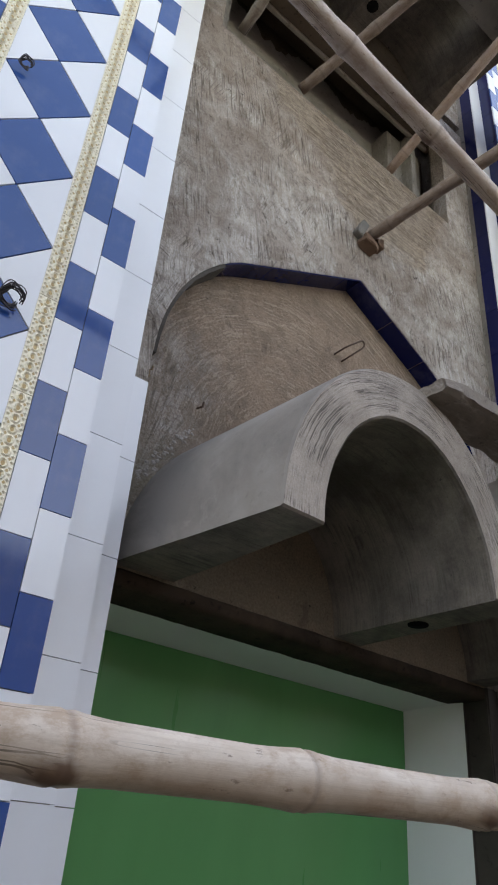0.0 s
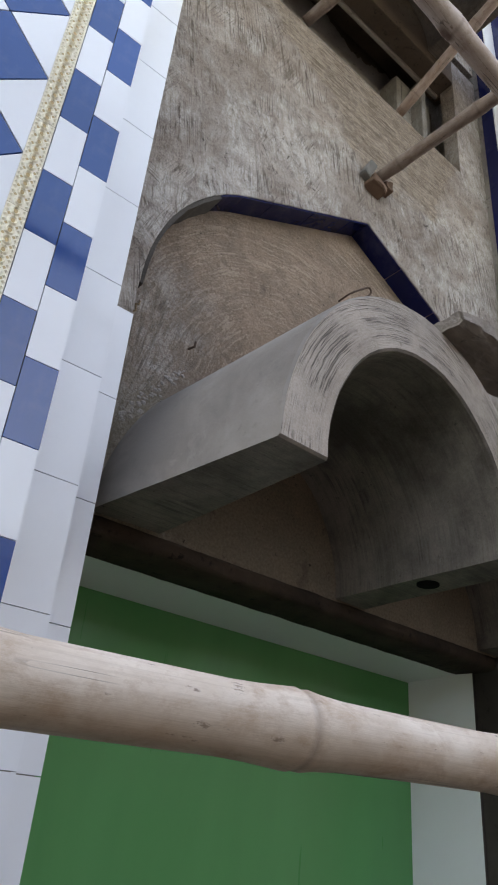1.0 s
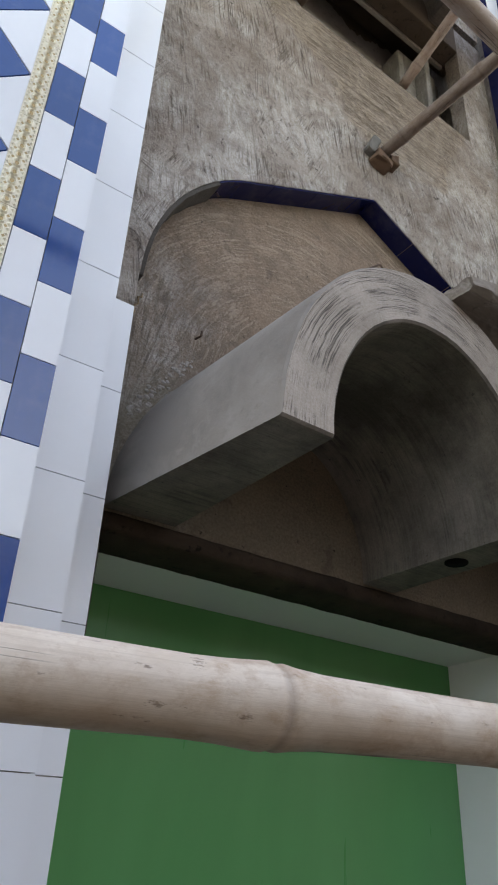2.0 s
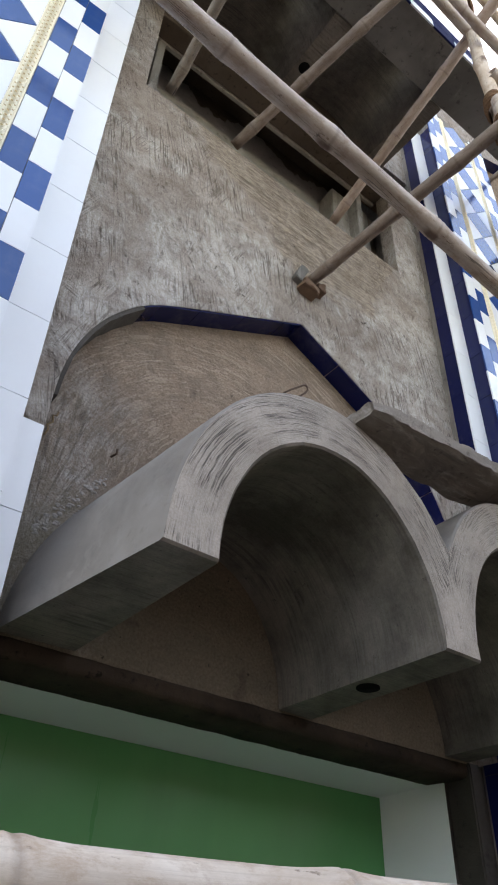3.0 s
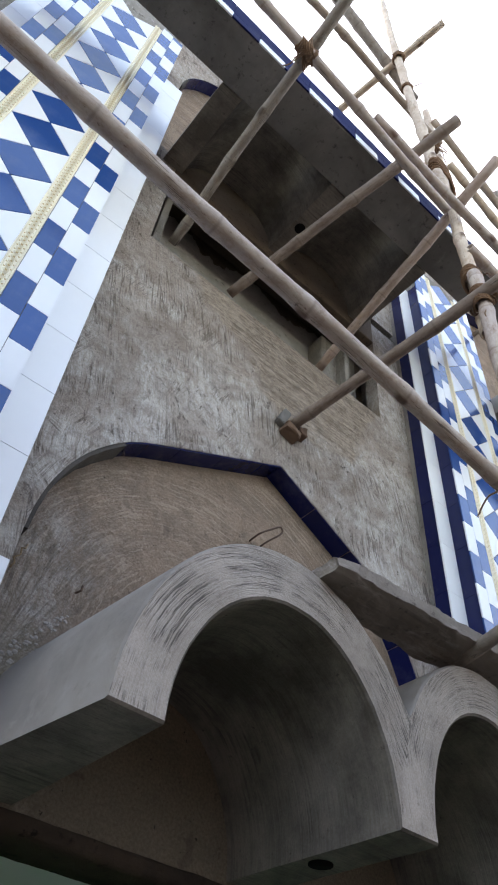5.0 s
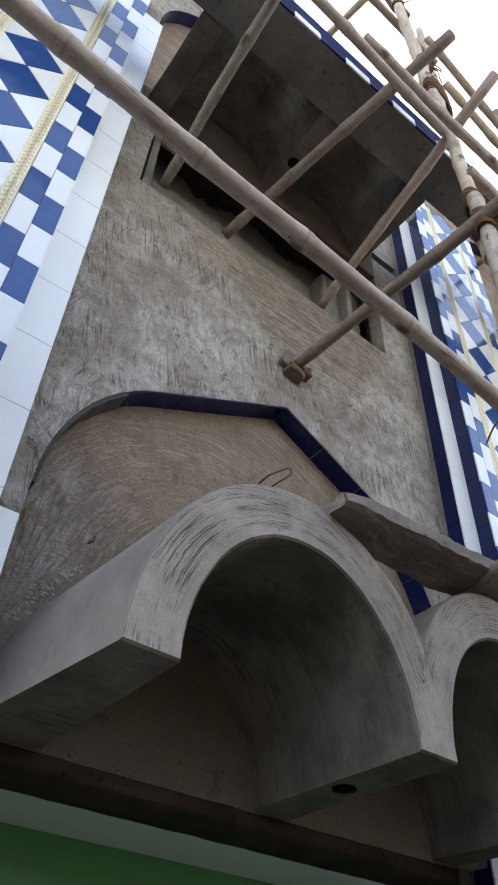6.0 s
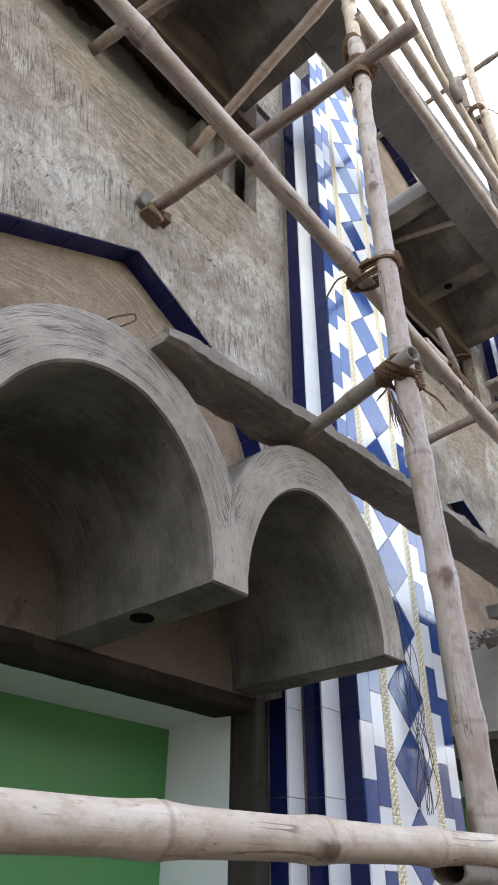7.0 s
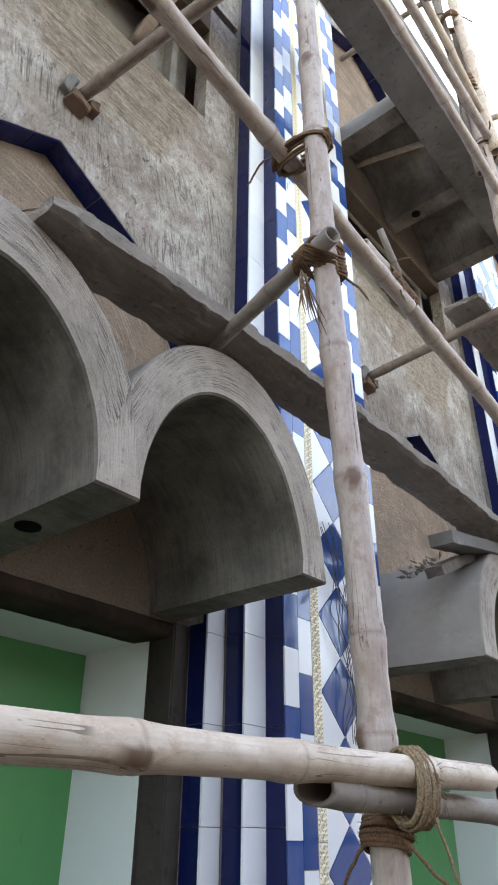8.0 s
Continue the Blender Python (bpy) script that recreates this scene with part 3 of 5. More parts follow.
def bamboo(p0, p1, r0, r1, seed, material=None, sag=0.0, label="", name="bamboo_pole", step=0.36, first=0.13, group="scaffold poles", side=0.0, nodes=None, solid=False, slant=0.0):
    """A cane from p0 to p1 with swollen nodes, a slight bow and cut, hollow ends. Its own z axis runs along it."""
    rnd = random.Random(seed)
    p0, p1 = Vector(p0), Vector(p1)
    POLES[seed] = (p0, p1, r0, r1)
    length = (p1 - p0).length
    bm = bmesh.new()
    dark_at = bm.verts.layers.float.new("node_ring")
    marks, z = [], first
    for zc, scar, *_ in nodes or ():
        marks.append((zc, scar / 180 if scar else 0.0, 1.0 if scar else -1.0))
    while not nodes and z < length - 0.03:
        marks.append((z, rnd.uniform(-1, 1), rnd.uniform(-1, 1)))
        z += step * rnd.uniform(0.78, 1.2)
    stations = {0.0: (0, 0), length: (0, 0)}
    for zc, _, _ in marks:
        for dz, k in ((-0.075, 0.05), (-0.045, 0.32), (-0.02, 0.75), (-0.007, 1.0), (-0.001, 0.72), (0.002, 0.68), (0.008, 0.92), (0.022, 0.5), (0.05, 0.12)):
            if 0 < zc + dz < length:
                stations[zc + dz] = (k, 0.34 if abs(dz) < 0.003 else 0.0)
    z = 0.08
    while z < length:
        if all(abs(z - s) > 0.05 for s in stations):
            stations[z] = (0, 0)
        z += 0.12
    sides, rings = 24, []
    scars = [(zc - 0.006, a * math.pi, c > 0.1) for zc, a, c in marks]
    kinks = [(n[0], 0.0, n[2] if len(n) > 2 else 0.0) for n in nodes] if nodes else [(zc, a * 0.006, c * 0.006) for zc, a, c in marks]
    for zc in sorted(stations):
        k, dark = stations[zc]
        t = zc / length
        r = (r0 + (r1 - r0) * t) * (1 + 0.155 * k)
        ox, oy = sag * 4 * t * (1 - t), side * 4 * t * (1 - t)
        for kz, a, c in kinks:
            f = max(0.0, 1 - abs(zc - kz) / step)
            ox, oy = ox + a * f, oy + c * f
        ring = []
        for i in range(sides):
            an = 2 * math.pi * i / sides
            v = bm.verts.new((ox + r * math.cos(an) * (1 + 0.02 * math.sin(2 * an + seed)), oy + r * math.sin(an), zc + (slant * (1 + math.sin(an)) if zc == 0 else 0)))
            v[dark_at] = dark
            for zn, an0, keep in scars:
                d = abs((an - an0 + math.pi) % (2 * math.pi) - math.pi)
                blob = 1 - ((zc - zn) / 0.024) ** 2 - (d / 0.55) ** 2
                if keep and blob > 0:
                    v[dark_at] = max(v[dark_at], min(1.0, blob * 2.2))
                    v.co.x, v.co.y = ox + (v.co.x - ox) * (1 + 0.14 * blob), oy + (v.co.y - oy) * (1 + 0.14 * blob)
            ring.append(v)
        rings.append(ring)
    for a, c in zip(rings, rings[1:]):
        for i in range(sides):
            bm.faces.new((a[i], a[(i + 1) % sides], c[(i + 1) % sides], c[i]))
    for ring, depth in ((rings[0], 0.05), (rings[-1], -0.05)):
        if solid:
            bm.faces.new(ring)
            continue
        mid = sum((v.co for v in ring), Vector()) / sides
        inner = [bm.verts.new(mid + (v.co - mid) * 0.76) for v in ring]
        deep = [bm.verts.new(mid + (v.co - mid) * 0.70 + Vector((0, 0, depth * (2 if slant else 1)))) for v in ring]
        # shade inside the hollow end is painted with the ring colour
        for v in deep + (inner if slant else []):
            v[dark_at] = 1.0
        for a, c in ((ring, inner), (inner, deep)):
            for i in range(sides):
                bm.faces.new((a[i], a[(i + 1) % sides], c[(i + 1) % sides], c[i]))
        bm.faces.new(deep)
    ob = thing(name, bm, material or M_BAMBOO, label or "sun-bleached bamboo scaffold pole with swollen nodes", "bamboo pole", group, smooth=True)
    d = (p1 - p0).normalized()
    up = Vector((0, 0, 1)) if abs(d.z) < 0.9 else Vector((0, 1, 0))
    x = (up - up.dot(d) * d).normalized()
    ob.matrix_world = Matrix.Translation(p0) @ Matrix((x, d.cross(x), d)).transposed().to_4x4()
    return ob


# ---- the setting ----
WALL_Y, NICHE_Y, FRONT_Y, PITCH = 1.606, 1.70, 1.40, 2.90
bm = bmesh.new()
bmesh.ops.create_grid(bm, x_segments=8, y_segments=8, size=400)
tagged(thing("ground", bm, M_GROUND, "dusty trodden building-site ground", "ground"), kind="structure")


def arch_line(dx, dz, steps=26):
    """The niche's pointed outline, from its left foot over the point to its right foot, as (x, z)."""
    ax, az = 1.834 + dx, 3.888 + dz
    out = []
    for cx, cz, a, h, sgn in ((1.435 + dx, 2.908 + dz, 0.595, 0.70, -1), (2.10 + dx, 2.698 + dz, 0.644, 0.994, 1)):
        side = []
        for i in range(steps):
            f = radians(88) * i / (steps - 1)
            x, z = cx + sgn * a * math.cos(f), cz + h * math.sin(f)
            tx, tz = -sgn * a * math.sin(f), h * math.cos(f)
            gx, gz = ax - x, az - z
            side.append((x, z))
            if sgn * (tx * gz - tz * gx) < 0 and i > 3:
                break
        px, pz = side[-1]
        side += [(px + (ax - px) * k / 6, pz + (az - pz) * k / 6) for k in range(1, 6)]
        out.append(side)
    return out[0] + [(ax, az)] + out[1][::-1]


def bay_wall(dx, dz, foot, top, xl, xr, sill=None, number=1):
    line = arch_line(dx, dz)
    ring = [(xl, foot)]
    if sill:
        x0, x1, z0, z1 = sill
        ring += [(xl, top), (x0, top), (x0, z0), (x1, z1), (x1, top), (xr, top)]
    else:
        ring += [(xl, top), (xr, top)]
    ring += [(xr, foot), (line[-1][0], foot)] + line[::-1] + [(line[0][0], foot)]
    bm = bmesh.new()
    prism(bm, ring, WALL_Y, NICHE_Y - 0.001)
    wall = tagged(thing("wall_%d" % number, bm, M_WALL, "grey cement-rendered wall with scratched trowel marks and a pointed arch", "wall"), kind="structure")
    # smooth grey band trowelled round the arch, ragged on its outer side
    bm = bmesh.new()
    prev = None
    for i, (x, z) in enumerate(line):
        (ax, az), (cx, cz) = line[max(i - 1, 0)], line[min(i + 1, len(line) - 1)]
        d = Vector((cx - ax, 0, cz - az)).normalized()
        n = Vector((-d.z, 0, d.x))
        f = i / (len(line) - 1)
        wide = (0.055 if f < 0.35 else 0.04 if f < 0.5 else 0.022) + 0.02 * noise.noise(Vector((x * 9, z * 9, number)))
        wide = max(0.002, wide * min(1.0, i / 5, (len(line) - 1 - i) / 5))
        row = [bm.verts.new(Vector((x, y, z)) + n * w) for y, w in ((WALL_Y - 0.0035, 0.0), (WALL_Y - 0.0035, wide * 0.7), (WALL_Y + 0.002, wide))]
        if prev:
            for k in range(2):
                bm.faces.new((prev[k], row[k], row[k + 1], prev[k + 1]))
        prev = row
    part("edge_coat", bm, M_WALL, wall, smooth=True)
    # glazed blue tiles under the arch, from a third of the way up its left side
    start = next(i for i, p in enumerate(line) if p[0] > (1.06 if number < 5 else 0.86) + dx)
    bare = [Vector((x, 0, z)) for x, z in line[:start + 1]]
    path = [Vector((x, 0, z)) for x, z in line[start:]]
    run, pieces, cur = 0.0, [], [path[0]]
    for a, c in zip(path, path[1:]):
        cur.append(c)
        run += (c - a).length
        corner = abs(c.x - (1.834 + dx)) < 1e-6
        if run > 0.21 or corner:
            pieces.append(cur)
            cur, run = [c], 0.0
    pieces.append(cur)
    for pc in [bare] + pieces:
        if len(pc) < 2:
            continue
        bm = bmesh.new()
        rows = []
        for i, p in enumerate(pc):
            d = (pc[min(i + 1, len(pc) - 1)] - pc[max(i - 1, 0)]).normalized()
            n = Vector((d.z, 0, -d.x))
            q = p + (d * 0.002 if i == 0 else -d * 0.002 if i == len(pc) - 1 else Vector())
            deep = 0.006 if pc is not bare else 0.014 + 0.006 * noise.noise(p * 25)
            rows.append([bm.verts.new((v.x, y, v.z)) for v, y in ((q, WALL_Y + 0.001), (q, NICHE_Y), (q + n * deep, NICHE_Y), (q + n * deep, WALL_Y + 0.001))])
        for a, c in zip(rows, rows[1:]):
            for k in range(4):
                bm.faces.new((a[k], a[(k + 1) % 4], c[(k + 1) % 4], c[k]))
        bm.faces.new(rows[0]), bm.faces.new(rows[-1][::-1])
        part("trim_tile" if pc is not bare else "bare_edge", bm, M_NAVY if pc is not bare else M_DARK_GREY, wall)
    return wall


for k in range(3):
    ox = k * PITCH
    bay_wall(ox, 0.0, 2.2, 5.9, 0.60 + ox, 2.86 + ox, (0.885 + ox, 2.60 + ox, 4.888, 4.86), k + 1)
    bay_wall(ox - 0.14, 4.10, 5.995, 8.6, 0.55 + ox, 2.95 + ox, None, k + 5)
    bm = bmesh.new()
    box(bm, 0.55 + ox, 2.90 + ox, NICHE_Y, NICHE_Y + 0.2, 2.172, 4.9)
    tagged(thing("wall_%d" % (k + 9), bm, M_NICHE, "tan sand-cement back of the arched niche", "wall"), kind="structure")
    bm = bmesh.new()
    box(bm, 0.55 + ox, 2.95 + ox, NICHE_Y + 0.003, NICHE_Y + 0.2, 5.995, 8.6)
    tagged(thing("wall_%d" % (k + 13), bm, M_NICHE, "tan sand-cement back of the upper niche", "wall"), kind="structure")
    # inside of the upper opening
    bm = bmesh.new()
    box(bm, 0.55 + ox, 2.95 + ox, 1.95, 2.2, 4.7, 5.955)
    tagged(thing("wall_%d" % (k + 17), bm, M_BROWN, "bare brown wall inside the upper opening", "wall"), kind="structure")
    # the middle lintel gets the brightened colour as its lit edge
    for n, (y0, y1, z0, z1) in enumerate(((1.60, 1.715, 5.66, 6.22), (1.716, 1.742, 5.645, 5.99), (1.745, 2.05, 5.96, 5.99))):
        bm = bmesh.new()
        box(bm, 0.886 + ox, 2.599 + ox, y0 + 0.002, y1, z0, z1, 0.004)
        tagged(thing("lintel_%d" % (3 * k + n + 1), bm, M_LINTEL if n == 1 else M_BROWN, "brownish concrete lintel over the upper opening", "lintel"), kind="structure")
    for n, (x0, x1, y0, y1) in enumerate(((2.43, 2.475, 1.72, 1.80), (2.30, 2.345, 1.80, 1.95), (0.93, 0.975, 1.72, 1.80), (2.346, 2.62, 1.801, 1.93))):
        bm = bmesh.new()
        box(bm, x0 + ox, x1 + ox, y0, y1, 4.7, 5.66, 0.003)
        tagged(thing("window_jamb_%d" % (4 * k + n + 1), bm, M_PLAIN, "rendered step in the upper opening's jamb", "jamb"), kind="structure")
    # first coat of grey cement, thrown on with a torn upper edge
    rnd = random.Random(40 + k)
    edge = []
    for i in range(118):
        x = 0.9 + ox + i * 0.0142
        tear = noise.noise(Vector((x * 7, k + 4.0, 0))) + 0.6 * noise.noise(Vector((x * 19, k, 3.0))) + 0.4 * noise.noise(Vector((x * 47, k, 6.0)))
        edge.append((x, 5.83 + 0.06 * math.sin(i * 0.13 + k) + 0.075 * tear + rnd.uniform(-0.006, 0.006)))
    bm = bmesh.new()
    prism(bm, [(0.9 + ox, 4.7)] + edge + [(edge[-1][0], 4.7)], 1.93, 1.952)
    part("cement_coat", bm, M_COAT, bpy.data.objects["wall_%d" % (k + 17)])
    # the ground-floor opening: head, splayed jambs and the green wall in it
    bm = bmesh.new()
    ends = [[bm.verts.new((x + ox, y, z)) for y, z in ((1.868, 2.149), (2.075, 2.124), (2.075, 2.171), (1.868, 2.171))] for x in (0.90, 2.674)]
    for i in range(4):
        bm.faces.new((ends[0][i], ends[0][(i + 1) % 4], ends[1][(i + 1) % 4], ends[1][i]))
    bm.faces.new(ends[0]), bm.faces.new(ends[1])
    bmesh.ops.recalc_face_normals(bm, faces=bm.faces[:])
    tagged(thing("door_head_%d" % (k + 1), bm, M_JAMB, "white-painted underside of the opening's head", "door head"), kind="structure")
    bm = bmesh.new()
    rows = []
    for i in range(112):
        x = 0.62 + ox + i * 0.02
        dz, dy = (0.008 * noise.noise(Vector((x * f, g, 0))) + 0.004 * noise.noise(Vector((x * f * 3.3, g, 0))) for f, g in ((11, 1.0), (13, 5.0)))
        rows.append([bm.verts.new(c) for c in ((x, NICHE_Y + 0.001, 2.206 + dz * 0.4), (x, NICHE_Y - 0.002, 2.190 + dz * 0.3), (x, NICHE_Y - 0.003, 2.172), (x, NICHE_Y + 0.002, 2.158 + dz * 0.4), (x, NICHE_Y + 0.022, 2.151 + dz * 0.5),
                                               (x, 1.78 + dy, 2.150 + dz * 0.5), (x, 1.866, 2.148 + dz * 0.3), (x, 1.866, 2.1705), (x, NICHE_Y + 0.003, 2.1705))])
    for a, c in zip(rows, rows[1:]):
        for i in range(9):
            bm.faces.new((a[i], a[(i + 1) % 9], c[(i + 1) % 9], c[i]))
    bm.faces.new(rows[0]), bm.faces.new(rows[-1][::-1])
    tagged(thing("beam_edge_%d" % (k + 1), bm, M_EDGE, "dark brown underside of the beam behind the canopy", "beam", smooth=True), kind="structure")
    bm = bmesh.new()
    box(bm, 0.80 + ox, 2.80 + ox, 2.066, 2.16, 0.0, 2.124)
    tagged(thing("wall_%d" % (k + 21), bm, M_GREEN, "green-painted wall filling the ground-floor opening", "wall"), kind="structure")
    for s, x_in, x_out, x_end in ((1, 2.604, 2.674, 2.86), (-1, 1.00, 0.93, 0.74)):
        bm = bmesh.new()
        ring = [(x_in + ox, 2.066), (x_out + ox, 1.80), (x_end + ox, 1.80), (x_end + ox, 2.066)]
        lo = [bm.verts.new((x, y, 0)) for x, y in ring]
        hi = [bm.verts.new((x, y, 2.171)) for x, y in ring]
        bm.faces.new(lo), bm.faces.new(hi)
        for i in range(4):
            bm.faces.new((lo[i], lo[(i + 1) % 4], hi[(i + 1) % 4], hi[i])).material_index = 1 if i == 0 else 0
        tagged(thing("door_jamb_%d" % (2 * k + (s > 0) + 1), bm, [M_DARK_GREY, M_JAMB], "white-painted splayed jamb beside dark bare render", "door jamb"), kind="structure")
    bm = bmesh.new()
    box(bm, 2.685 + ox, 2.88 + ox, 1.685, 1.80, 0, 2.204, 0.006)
    tagged(thing("door_post_%d" % (k + 1), bm, M_DARK_GREY, "dark bare rendered post between jamb and tiled pillar", "door post"), kind="structure")
# backing wall added to block the sky behind the facade
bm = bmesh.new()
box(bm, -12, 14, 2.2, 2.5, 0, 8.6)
tagged(thing("wall_30", bm, M_BROWN, "added brown backing wall that blocks the sky behind the facade", "wall"), kind="structure")
bm = bmesh.new()
box(bm, -12, 0.0, 1.68, 2.2, 0, 8.6)
tagged(thing("wall_31", bm, M_PLAIN, "grey cement-rendered wall beyond the tiled pillar", "wall"), kind="structure")

# unseen wall, added to cut low sky light and darken tile reflections
bm = bmesh.new()
box(bm, -16, 22, -5.2, -4.9, 0, 4.4)
tagged(thing("wall_32", bm, M_PLAIN, "unseen plain wall added across the lane to block low sky light", "wall"), kind="structure")

# the cornice beam that runs across the bays, with its tiled edge
bm = bmesh.new()
box(bm, -6, 12, 0.765, 1.036, 5.738, 6.0, 0.006)
cornice = tagged(thing("cornice", bm, M_SLAB, "dark grey concrete cornice beam with a tiled edge", "cornice"), kind="structure")
for i in range(18):
    x = -0.662 + i * 0.184
    for z0, z1, material in ((5.742, 5.822, M_NAVY_DULL if i % 2 else M_WHITE), (5.824, 6.015 - 0.03 * x, M_NAVY_DULL)):
        bm = bmesh.new()
        box(bm, x, x + 0.182, 0.757, 0.766, z0, z1, 0.001)
        part("edge_tile", bm, material, cornice)


# ---- canopies ----
def canopy(legs, zb, y0, y1, h_in, h_out, splay, label, block=False):
    """Two cement barrel vaults side by side on three legs; u runs round the curves, v across them."""
    (a0, a1), (b0, b1), (c0, c1) = legs
    n = 28

    def arc(cx, a, h, x_from, x_to):
        f0, f1 = (math.acos(max(-1, min(1, (x - cx) / a))) for x in (x_from, x_to))
        return [(cx + a * math.cos(f0 + (f1 - f0) * i / n), zb + h * math.sin(f0 + (f1 - f0) * i / n)) for i in range(n + 1)]

    m1, m2, valley = (a1 + b0) / 2, (b1 + c0) / 2, (b0 + b1) / 2 + 0.003
    outer = arc(m1, m1 - a0, h_out, a0, valley) + arc(m2, c1 - m2, h_out, valley, c1)[1:]
    if block:
        top = zb + h_out
        left = [(a0, zb + h_out * min(1, 3 * i / n)) if 3 * i <= n else (a0 + (valley - a0) * (3 * i - n) / (2 * n), top) for i in range(n + 1)]
        outer = left + [(valley + (c1 - valley) * min(1, 1.5 * i / n), top if 1.5 * i <= n else top - h_out * (3 * i - 2 * n) / n) for i in range(1, n + 1)]
    in2, in1 = arc(m2, (c0 - b1) / 2, h_in, c0, b1), arc(m1, (b0 - a1) / 2, h_in, b0, a1)
    ring = outer + in2 + in1
    run, lengths = 0.0, []
    for i, p in enumerate(ring):
        run += 0 if i == 0 else math.dist(p, ring[i - 1])
        lengths.append(run)
    bm = bmesh.new()
    uv = bm.loops.layers.uv.new("UVMap")
    stations = [y0, y0 + 0.006, y0 + 0.05, y0 + 0.15, y0 + 0.3, y0 + 0.45, y1]
    rows, m = [], len(ring)
    for k, y in enumerate(stations):
        t = (y - y0) / (y1 - y0)
        row = []
        for i, (x, z) in enumerate(ring):
            wob = 0.006 * noise.noise(Vector((x * 5, y * 4, z * 5))) * (k > 1)
            x2, z2 = x + wob, z + wob
            if i < n * 0.55:
                x2 -= splay * t * (1 - i / (n * 0.55)) ** 0.45
            if k == 0:
                (qx, qz), (rx, rz) = ring[(i + 1) % m], ring[i - 1]
                d = Vector((qx - rx, qz - rz)).normalized()
                x2, z2 = x2 + d.y * 0.006, z2 - d.x * 0.006
            jag = 0.003 * noise.noise(Vector((x * 30, z * 30, 3))) + 0.002 * noise.noise(Vector((x * 80, z * 80, 5))) if k < 2 else 0
            row.append(bm.verts.new((x2 + jag, y, z2 + jag)))
        rows.append(row)
    for k, (a, c) in enumerate(zip(rows, rows[1:])):
        for i in range(m):
            j = (i + 1) % m
            f = bm.faces.new((a[i], a[j], c[j], c[i]))
            f.smooth = True
            # inner faces take the cement with shade in its colour
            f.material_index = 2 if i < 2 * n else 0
            us = (lengths[i], lengths[i] + math.dist(ring[i], ring[j]))
            for lp, uvw in zip(f.loops, ((us[0], stations[k]), (us[1], stations[k]), (us[1], stations[k + 1]), (us[0], stations[k + 1]))):
                lp[uv].uv = uvw
    front = rows[0]
    no = len(outer)

    def face(ids, uvs):
        f = bm.faces.new([front[i] for i in ids])
        f.material_index = 1
        for lp, w in zip(f.loops, uvs):
            lp[uv].uv = w

    i2, i1 = [no + n - i for i in range(n + 1)], [no + n + 1 + n - i for i in range(n + 1)]
    for off, ins, shift in ((0, i1, 0.0), (n, i2, 7.0)):
        for i in range(n):
            o0, o1, q0, q1 = off + i, off + i + 1, ins[i], ins[i + 1]
            w0, w1 = math.dist(ring[o0], ring[q0]), math.dist(ring[o1], ring[q1])
            u0, u1 = shift + lengths[o0], shift + lengths[o1]
            face((o0, q0, q1, o1), ((u0, w0), (u0, 0), (u1, 0), (u1, w1)))
    face((n, i1[n], i2[0]), ((3, 0.1), (3.3, 0), (3.3, 0.13)))
    bm.faces.new(rows[-1][::-1])
    bmesh.ops.recalc_face_normals(bm, faces=bm.faces)
    edge = bm.copy()
    bmesh.ops.delete(edge, geom=[f for f in edge.faces if f.material_index != 1], context="FACES")
    bmesh.ops.delete(bm, geom=[f for f in bm.faces if f.material_index == 1], context="FACES")
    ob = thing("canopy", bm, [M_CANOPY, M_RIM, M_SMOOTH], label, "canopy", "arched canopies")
    ob.data.set_sharp_from_angle(angle=radians(35))
    for f in edge.faces:
        f.material_index = 0
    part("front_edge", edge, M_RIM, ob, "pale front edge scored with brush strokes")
    bm = bmesh.new()
    px, py = (b0 + b1) / 2 - 0.012, y0 + 0.33
    # closed cap in near black stands for the dark inside of the drain
    tube(bm, [(px, py, zb + 0.02), (px, py, zb - 0.004)], 0.034, 20)
    part("drain_pipe", bm, M_HOLE, ob, "capped drain pipe end, coloured black for the dark of its hole", True)
    return ob


LOW = "raw grey cement double-vault canopy with brushed front edge"
for k in range(3):
    o = k * PITCH
    canopy([(0.953 + o, 1.093 + o), (1.792 + o, 1.928 + o), (2.572 + o, 2.696 + o)], 2.208, 1.04, NICHE_Y - 0.001, 0.441, 0.60, 0.075, LOW)
    o *= 1.03
    canopy([(0.787 + o, 0.925 + o), (1.63 + o, 1.765 + o), (2.36 + o, 2.49 + o)], 5.743, 1.04, 1.601, 0.36, 0.50, 0.0, "shaded grey cement double-vault canopy of the upper storey")


# ---- tiled pillars ----
def slab_mesh(name, w, h, t, material):
    bm = bmesh.new()
    box(bm, 0, w, 0, t, 0, h)
    return mesh_of(bm, name, material)


TILE = 0.301


